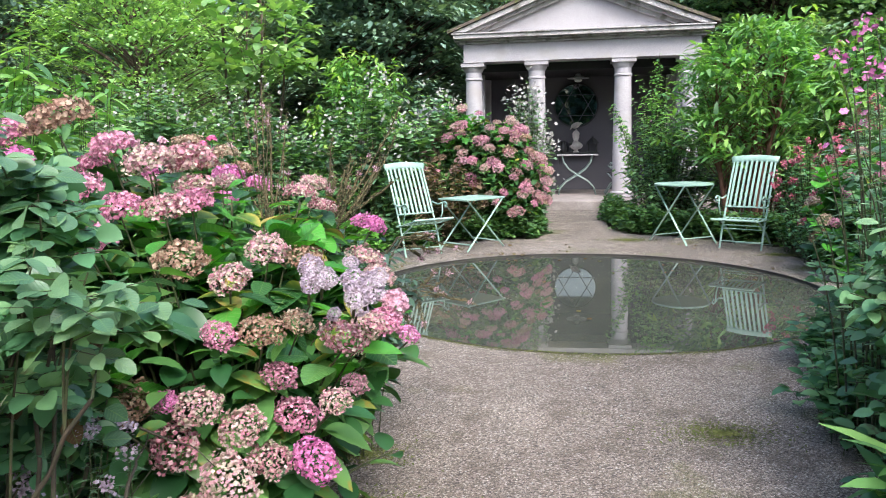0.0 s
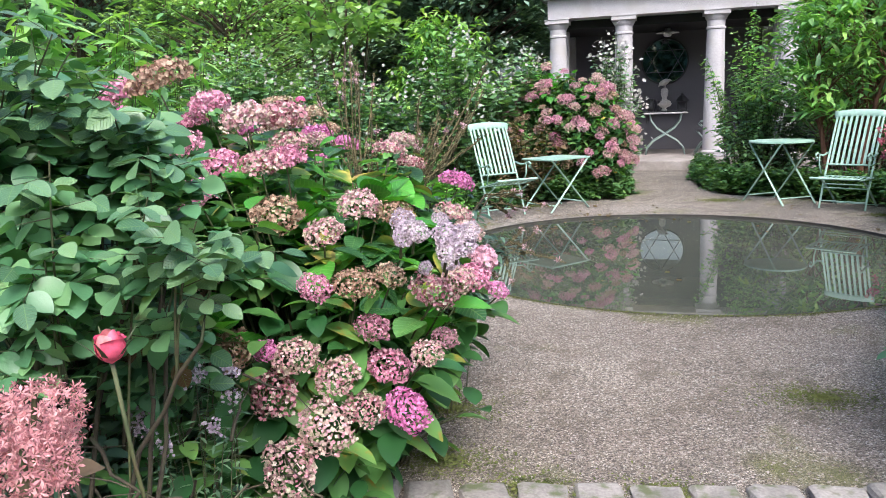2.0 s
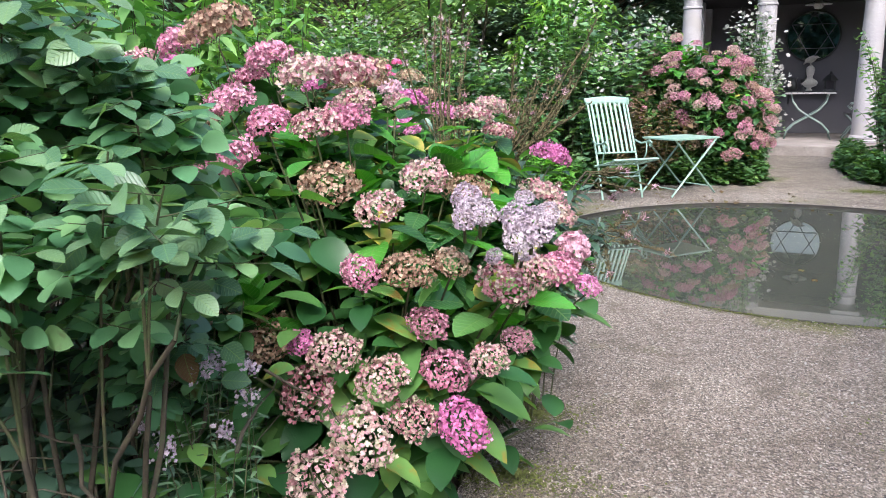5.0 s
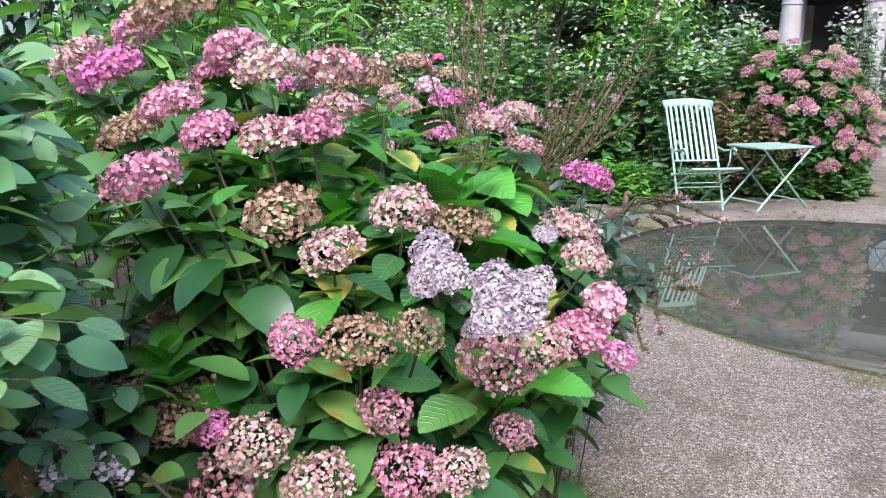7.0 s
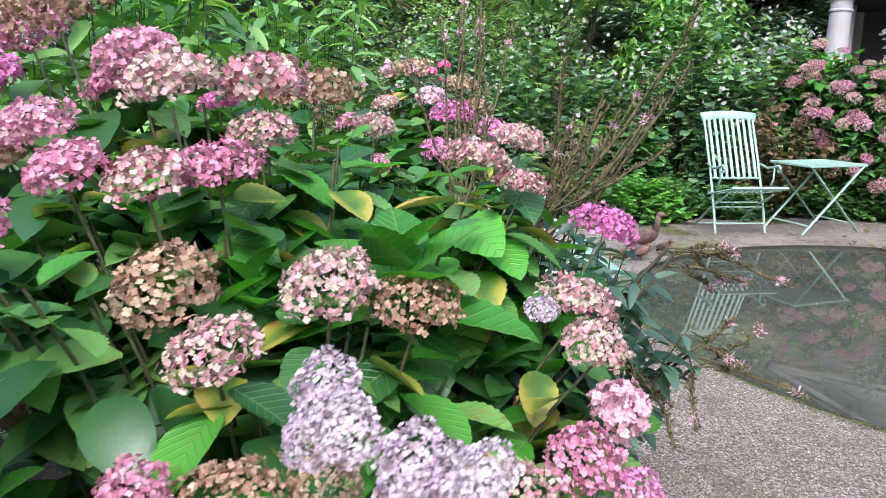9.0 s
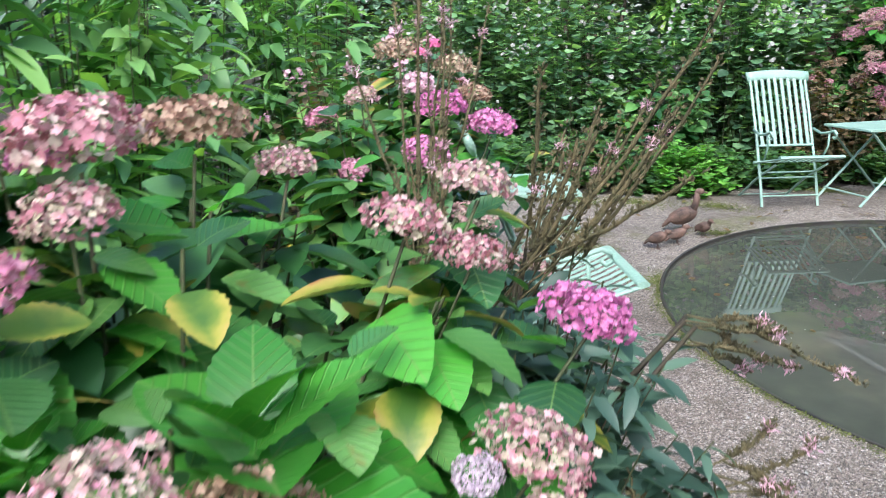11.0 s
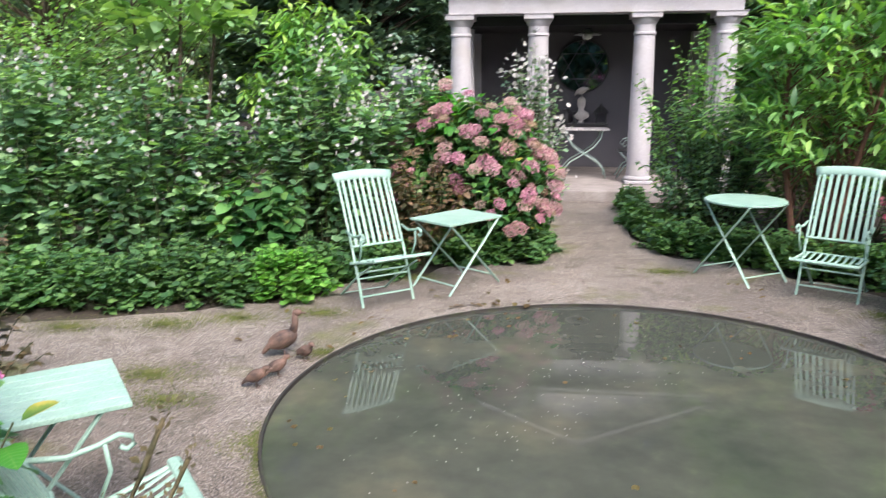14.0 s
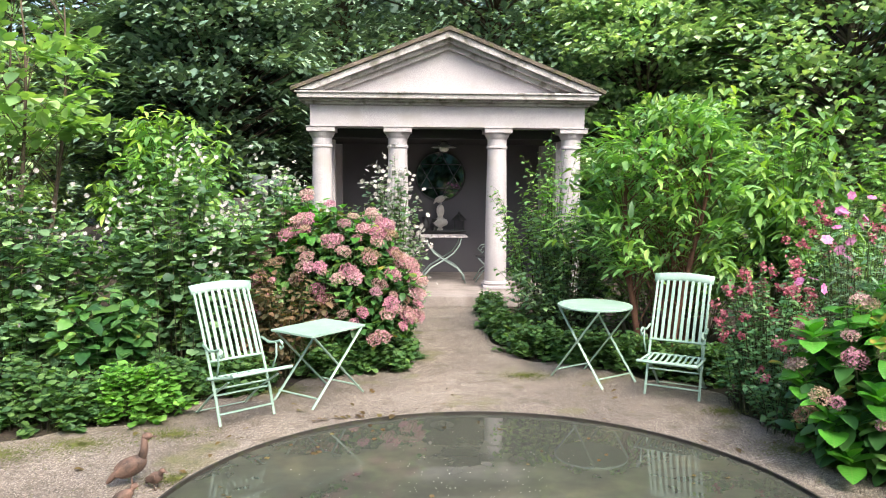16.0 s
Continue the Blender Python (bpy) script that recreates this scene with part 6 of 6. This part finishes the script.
bush = rose_bush("rose with hot pink open flowers rising above the hydrangeas", (-1.65, 4.1), spray(24, -1.6, 4.02, 0.22, 0.16, 1.0, 1.35), 0.045, 40,
          [])
for e in ((-1.58, 3.92, 1.33), (-1.53, 3.95, 1.36), (-1.75, 4.3, 1.3)):
    o = random_unit(70)
    o[:, 2] = np.abs(o[:, 2])
    tri_mesh("rose_flower", *spread(FLORET, np.array(e) - np.array([-1.65, 4.1, 0]) + o * np.array([0.026, 0.026, 0.018]), o + 0.3 * random_unit(70), random_unit(70), rng.uniform(0.008, 0.012, 70)), P_HOTPINK, bush, False, "open hot pink rose")
# planting left of the hydrangeas
shrub("lance_leaf_shrub", "tall perennial with long bright green leaves on upright stems", "plant", (-2.37, 2.8), 0.6, 0.75, 0.9, 2.15, 46, 26, 0.18, LANCE, L_LANCE_MID, 0.25, 0.7, 0.4, 0.2)
shrub("lance_leaf_shrub", "tall perennial with long green leaves deep in the bed", "plant", (-3.2, 3.8), 0.7, 0.7, 0.9, 2.1, 46, 26, 0.18, LANCE, L_LANCE_MID, 0.25, 0.7, 0.4, 0.2)
shrub("lance_leaf_shrub", "tall perennial with long green leaves behind the bronzed roses", "plant", (-3.05, 4.7), 0.55, 0.5, 0.6, 2.1, 50, 24, 0.16, LANCE, L_LANCE_MID, 0.25, 0.7, 0.4, 0.2)
shrub("dusky_shrub", "dense dark green shrub deep in the bed", "shrub", (-2.07, 1.6), 0.7, 0.6, 0.4, 1.6, 100, 22, 0.08, OVATE, L_ANEM, 0.2, 0.4)
shrub("bronze_shrub", "rose with bronzed leaves and a few pink flowers beside a table", "shrub", (-2.25, 4.2), 0.55, 0.5, 0.3, 1.35, 70, 20, 0.06, OVATE, L_RUST, 0.2, 0.4, 0.3, 0.3, [("blossom", 8, 0.011, FLORET, P_PALEPINK, 12, 0.013)])
shrub("rose_shrub", "loose rose shrub with bronzed leaves and pink flowers", "shrub", (-2.75, 5.35), 0.5, 0.42, 0.3, 1.42, 90, 20, 0.065, OVATE, L_RUST, 0.2, 0.4, 0.3, 0.3, [("blossom", 7, 0.017, FLORET, P_PALEPINK, 14, 0.016)])
shrub("bronze_shrub", "shrub with bronzed red-tinted leaves beside the gravel", "shrub", (-2.55, 4.95), 0.4, 0.4, 0.2, 1.0, 60, 18, 0.06, OVATE, L_RUST, 0.2, 0.4)
shrub("dusky_shrub", "dense dark shrub at the far end of the bed", "shrub", (-4.2, 6), 0.6, 0.5, 0.3, 1.4, 90, 20, 0.07, OVATE, L_ANEM, 0.2, 0.4)
shrub("dusky_shrub", "tall dark green shrub closing the bed", "shrub", (-4.5, 4.6), 1.0, 0.7, 0.4, 1.9, 110, 22, 0.09, OVATE, L_ANEM, 0.2, 0.4)


# ---- dry flower spikes ----
def spikes(label, foot, origin, tips, thick, whites, leafy=0):
    """Dead flower spikes that fan out from one stem: rough brown rods, some with pale tufts."""
    root = thing("dry_flower_spikes", label, "dried plant", "dry flower spikes", (foot[0], foot[1], 0))
    n = len(tips)
    shift = np.array([foot[0], foot[1], 0])
    t = tips - shift
    b = np.repeat((np.array(origin) - shift)[None], n, 0) + rng.normal(0, 0.02, (n, 3))
    stalk = stem_paths(np.zeros((3, 3)) + rng.normal(0, 0.02, (3, 3)) * np.array([1, 1, 0]), b[:3], 7, 0.1)
    tri_mesh("stalk", *tubes(stalk, np.full(3, 0.006), np.full(3, 0.004), 6), M_TWIG, root)
    if leafy:
        tri_mesh("foliage", *leaves_along(stalk, leafy, 0.5, 0.075, LANCE, 0.2), L_BLUE, root, kind="stuff")
    paths = stem_paths(b, t, 14, -0.22, 1.0)
    paths[:, 4:] += 0.003 * rng.normal(size=(n, 10, 3)).cumsum(1)
    for k in range(n):
        v, f = tubes(paths[k:k + 1], np.full(1, 0.0024), np.full(1, 0.0014), 5)
        up = paths[k, 5:]
        v2, f2 = tubes(up[None], np.full(1, thick * 0.55), np.full(1, thick * 0.4), 6)
        v2 = v2 + 0.0009 * rng.normal(size=v2.shape)
        d = np.repeat(up, 16, 0) + rng.normal(0, 0.006, (len(up) * 16, 3))
        q = random_unit(len(d)) * np.array([1, 1, 0.5])
        sv, sf = spread(QUAD, np.repeat(up, 16, 0) + q * thick * 0.7 + np.repeat(np.gradient(up, axis=0), 16, 0) * rng.uniform(-0.5, 0.5, (len(d), 1)), q + np.array([0, 0, 0.6]), random_unit(len(d)), thick * rng.uniform(0.7, 1.9, len(d)))
        tri_mesh("spike", np.concatenate([v, v2, sv]), np.concatenate([f, f2 + len(v), sf + len(v) + len(v2)]), M_SPIKE, root)
        if rng.uniform() < whites:
            m = 46
            p = np.repeat(up[-2:-1], m, 0) + rng.normal(0, 0.005, (m, 3))
            tri_mesh("tuft", *spread(NARROW, p, random_unit(m) + np.array([0, 0, 0.3]), random_unit(m), np.full(m, 0.012)), P_PALEPINK, root, label="pale pink tuft")
    return root


def fan(n, x0, x1, y0, y1, z0, z1):
    """Tips in a slanting fan: those further along x reach higher."""
    s = np.linspace(0, 1, n)
    return np.stack([x0 + (x1 - x0) * s, rng.uniform(y0, y1, n), z0 + (z1 - z0) * s ** 0.6 + rng.uniform(-0.09, 0.03, n)], 1)


spikes("fan of dry brown flower spikes leaning towards the pond", (-0.57, 2.82), (-0.52, 2.85, 0.86), fan(15, -0.54, -0.22, 2.78, 3.14, 1.12, 1.34), 0.0078, 0.45)
spikes("one long dry flower spike leaning over the gravel", (-0.55, 2.82), (-0.5, 2.85, 0.95), np.array([(-0.17, 2.97, 1.48), (-0.2, 2.9, 1.16), (-0.42, 2.76, 1.33)]), 0.0082, 0.0)
spikes("upright dry flower spikes with pale pink tips", (-0.76, 2.86), (-0.75, 2.86, 0.9), fan(9, -0.9, -0.74, 2.8, 3.1, 1.44, 1.54), 0.0058, 0.95)
spikes("shorter upright dry flower spikes among the leaves", (-0.7, 2.78), (-0.68, 2.78, 0.85), fan(5, -0.76, -0.6, 2.73, 2.83, 1.14, 1.27), 0.0066, 0.4)
spikes("dry flower spikes fallen outwards over the gravel", (-0.5, 2.6), (-0.15, 2.84, 0.9), np.array([(0.0, 2.84, 0.92), (-0.03, 2.87, 0.9), (-0.06, 2.9, 0.89), (-0.04, 2.92, 0.83), (0.1, 2.88, 0.86), (-0.07, 2.93, 0.8), (0.02, 2.9, 0.81)]), 0.0066, 0.8, 12)
spikes("dry flower spikes hanging low over the gravel", (-0.48, 2.5), (-0.05, 2.74, 0.71), np.array([(0.02, 2.82, 0.78), (0.07, 2.8, 0.76), (0.19, 2.8, 0.62), (0.03, 2.74, 0.69), (0.04, 2.8, 0.66), (0.0, 2.66, 0.55)]), 0.0066, 0.8, 16)
spikes("dry flower spikes drooping beside the hydrangea", (-0.45, 2.45), (-0.18, 2.66, 0.68), np.array([(-0.12, 2.68, 0.56), (-0.08, 2.7, 0.58), (-0.04, 2.66, 0.5), (-0.1, 2.64, 0.53)]), 0.0066, 0.2, 12)
shrub("spike_foliage", "dark narrow leaves under the dry flower spikes", "plant", (-0.37, 2.6), 0.36, 0.24, 0.7, 0.95, 44, 14, 0.085, LANCE, L_BLUE, 0.55, 0.3, 0.35, 0.25, None, "", None, 0.003)
shrub("spike_foliage", "dark narrow leaves round the foot of the dry flower spikes", "plant", (-0.52, 2.82), 0.32, 0.26, 0.4, 1.0, 110, 18, 0.1, LANCE, L_BLUE, 0.3, 0.5)

# ---- cobbles, pebbles, fallen leaves ----
row = new("cobble_edging")
tagged(row, "row of worn grey granite cobbles across the gravel path", "edging", "", "structure")
meshes = []
for k in range(5):
    bm = bmesh.new()
    box(bm, (0.168, 0.135, 0.1), (0, 0, 0), (0, 0, 0), 0.018)
    for v in bm.verts:
        v.co += Vector((rng.normal(0, 0.004), rng.normal(0, 0.004), rng.normal(0, 0.003)))
    me = bpy.data.meshes.new("cobble")
    bm.to_mesh(me)
    bm.free()
    me.materials.append(M_COBBLE)
    meshes.append(me)
for i in range(11):
    x = -0.32 + i * 0.187
    ob = new("cobble", meshes[i % 5])
    ob.parent = row
    ob.matrix_local = pose(x - 0.05, 1.91 + 0.16 * (x + 0.1) + rng.normal(0, 0.008), -0.022 + rng.normal(0, 0.004), rng.normal(0, 2), rng.normal(0, 2), 9 + rng.normal(0, 4))

n = 22000
px, py = rng.uniform(-1.6, 2.4, n), rng.uniform(1.9, 5.0, n)
far = np.array([edge_radius(math.atan2(y - POND[1], x - POND[0])) for x, y in zip(px, py)])
rad = np.hypot(px - POND[0], py - POND[1])
ok = (rad > POND_R + 0.03) & (rad < far)
px, py = px[ok], py[ok]
n = len(px)
oct_v = np.array([(1, 0, 0), (-0.9, 0.1, 0), (0, 0.8, 0), (0, -0.85, 0.05), (0, 0, 0.55), (0, 0, -0.5)])
oct_f = np.array([(0, 2, 4), (2, 1, 4), (1, 3, 4), (3, 0, 4), (2, 0, 5), (1, 2, 5), (3, 1, 5), (0, 3, 5)])
d = random_unit(n) * np.array([1, 1, 0.2])
v, f = spread((oct_v, oct_f), np.stack([px, py, np.full(n, 0.008)], 1), d, np.array([0, 0, 1.0]) + 0.2 * random_unit(n), rng.uniform(0.0025, 0.0075, n))
tagged(tri_mesh("loose_pebbles", v, f, M_PEBBLE), "loose pale pebbles strewn over the gravel", "gravel", "", "stuff")

for mx, my, mr in ((-0.2, 2.15, 0.22), (-0.32, 2.62, 0.2), (0.15, 1.99, 0.16), (0.6, 2.06, 0.14), (1.25, 3.0, 0.22), (-2.6, 7.35, 0.35), (-1.5, 7.75, 0.25), (1.4, 9.4, 0.3), (-1.15, 5.6, 0.2), (3.05, 7.3, 0.3), (-3.3, 7.2, 0.3), (-2.1, 7.55, 0.28), (-2.2, 6.4, 0.3), (-1.9, 6.05, 0.22), (-1.2, 6.9, 0.2), (-0.9, 8.9, 0.25), (2.9, 8.2, 0.2)):
    m = int(7500 * mr)
    q, r = rng.uniform(0, 6.28, m), mr * np.abs(rng.normal(0, 0.55, m))
    pos = np.stack([mx + 1.4 * r * np.cos(q), my + 0.8 * r * np.sin(q), np.full(m, 0.012)], 1)
    away = np.hypot(pos[:, 0] - POND[0], pos[:, 1] - POND[1]) > POND_R + 0.03
    pos = pos[away]
    ob = tri_mesh("moss_patch", *spread(QUAD, pos, random_unit(len(pos)) * np.array([1, 1, 0.25]) + np.array([0, 0, 0.25]), random_unit(len(pos)) + np.array([0, 0, 1.2]), rng.uniform(0.007, 0.017, len(pos))), M_MOSS)
    tagged(ob, "thin green moss patch growing in the gravel", "moss", "moss patches", "stuff")
m = 5200
q = rng.uniform(-2.95, -0.25, m)
r = POND_R + 0.022 + np.abs(rng.normal(0, 0.028, m)) * (0.5 + 0.5 * np.sin(9 * q) ** 2 + 0.3 * np.sin(23 * q))
r = np.maximum(r, POND_R + 0.022)
pos = np.stack([POND[0] + r * np.cos(q), POND[1] + r * np.sin(q), np.full(m, 0.01)], 1)
ob = tri_mesh("moss_patch", *spread(QUAD, pos, random_unit(m) * np.array([1, 1, 0.25]) + np.array([0, 0, 0.2]), random_unit(m) + np.array([0, 0, 1.2]), rng.uniform(0.006, 0.014, m)), M_MOSS)
tagged(ob, "thin line of yellowish moss along the pond rim", "moss", "moss patches", "stuff")
n = 3200
px, py = rng.uniform(-4.2, 3.3, n), rng.uniform(2.2, 12.5, n)
far = np.array([edge_radius(math.atan2(y - POND[1], x - POND[0])) for x, y in zip(px, py)])
rad = np.hypot(px - POND[0], py - POND[1])
ok = (rad > POND_R + 0.04) & (rad < far)
n = int(ok.sum())
v, f = spread(QUAD, np.stack([px[ok], py[ok], np.full(n, 0.016)], 1), random_unit(n) * np.array([1, 1, 0.15]), np.array([0, 0, 1.0]) + 0.15 * random_unit(n), rng.uniform(0.008, 0.022, n))
tagged(tri_mesh("fallen_petals", v, f, P_WHITE), "pale fallen petals strewn over the gravel", "petals", "", "stuff")
n = 260
a, rad = rng.uniform(0.9, 3.9, n), POND_R * np.sqrt(rng.uniform(0.02, 0.97, n)) * rng.uniform(0.45, 1.0, n)
v, f = spread(QUAD, np.stack([POND[0] + rad * np.cos(a), POND[1] + rad * np.sin(a), np.full(n, -0.013)], 1), random_unit(n) * np.array([1, 1, 0.05]), np.array([0, 0, 1.0]) + 0.05 * random_unit(n), rng.uniform(0.006, 0.014, n))
tagged(tri_mesh("floating_petals", v, f, P_WHITE), "tiny pale petals floating on the pond", "petals", "", "stuff")
for k in range(46):
    a, r = (rng.uniform(0, 6.28), math.sqrt(rng.uniform(0, 1)) * 1.85) if k < 14 else (rng.uniform(1.4, 4.2), rng.uniform(1.6, 1.97))
    x, y = POND[0] + r * math.cos(a), POND[1] + r * math.sin(a)
    ob = put(DRY_LEAF, "floating_leaf", None, (x, y, -0.011), (math.cos(a * 5), math.sin(a * 5), 0), (0, 0, 1), rng.uniform(0.025, 0.055))
    tagged(ob, "brown fallen leaf floating on the pond", "leaf", "fallen leaves")
for k in range(70):
    a, r = rng.uniform(0.2, 2.9), rng.uniform(2.02, 3.1)
    if k % 3 == 0:
        a, r = rng.uniform(1.6, 2.3), rng.uniform(2.0, 2.2)
    x, y = POND[0] + r * math.cos(a), POND[1] + r * math.sin(a)
    ob = put(DRY_LEAF, "fallen_leaf", None, (x, y, 0.022), (math.cos(a * 9), math.sin(a * 9), 0), (0.1, 0, 1), rng.uniform(0.025, 0.06))
    tagged(ob, "brown fallen leaf lying on the gravel", "leaf", "fallen leaves")
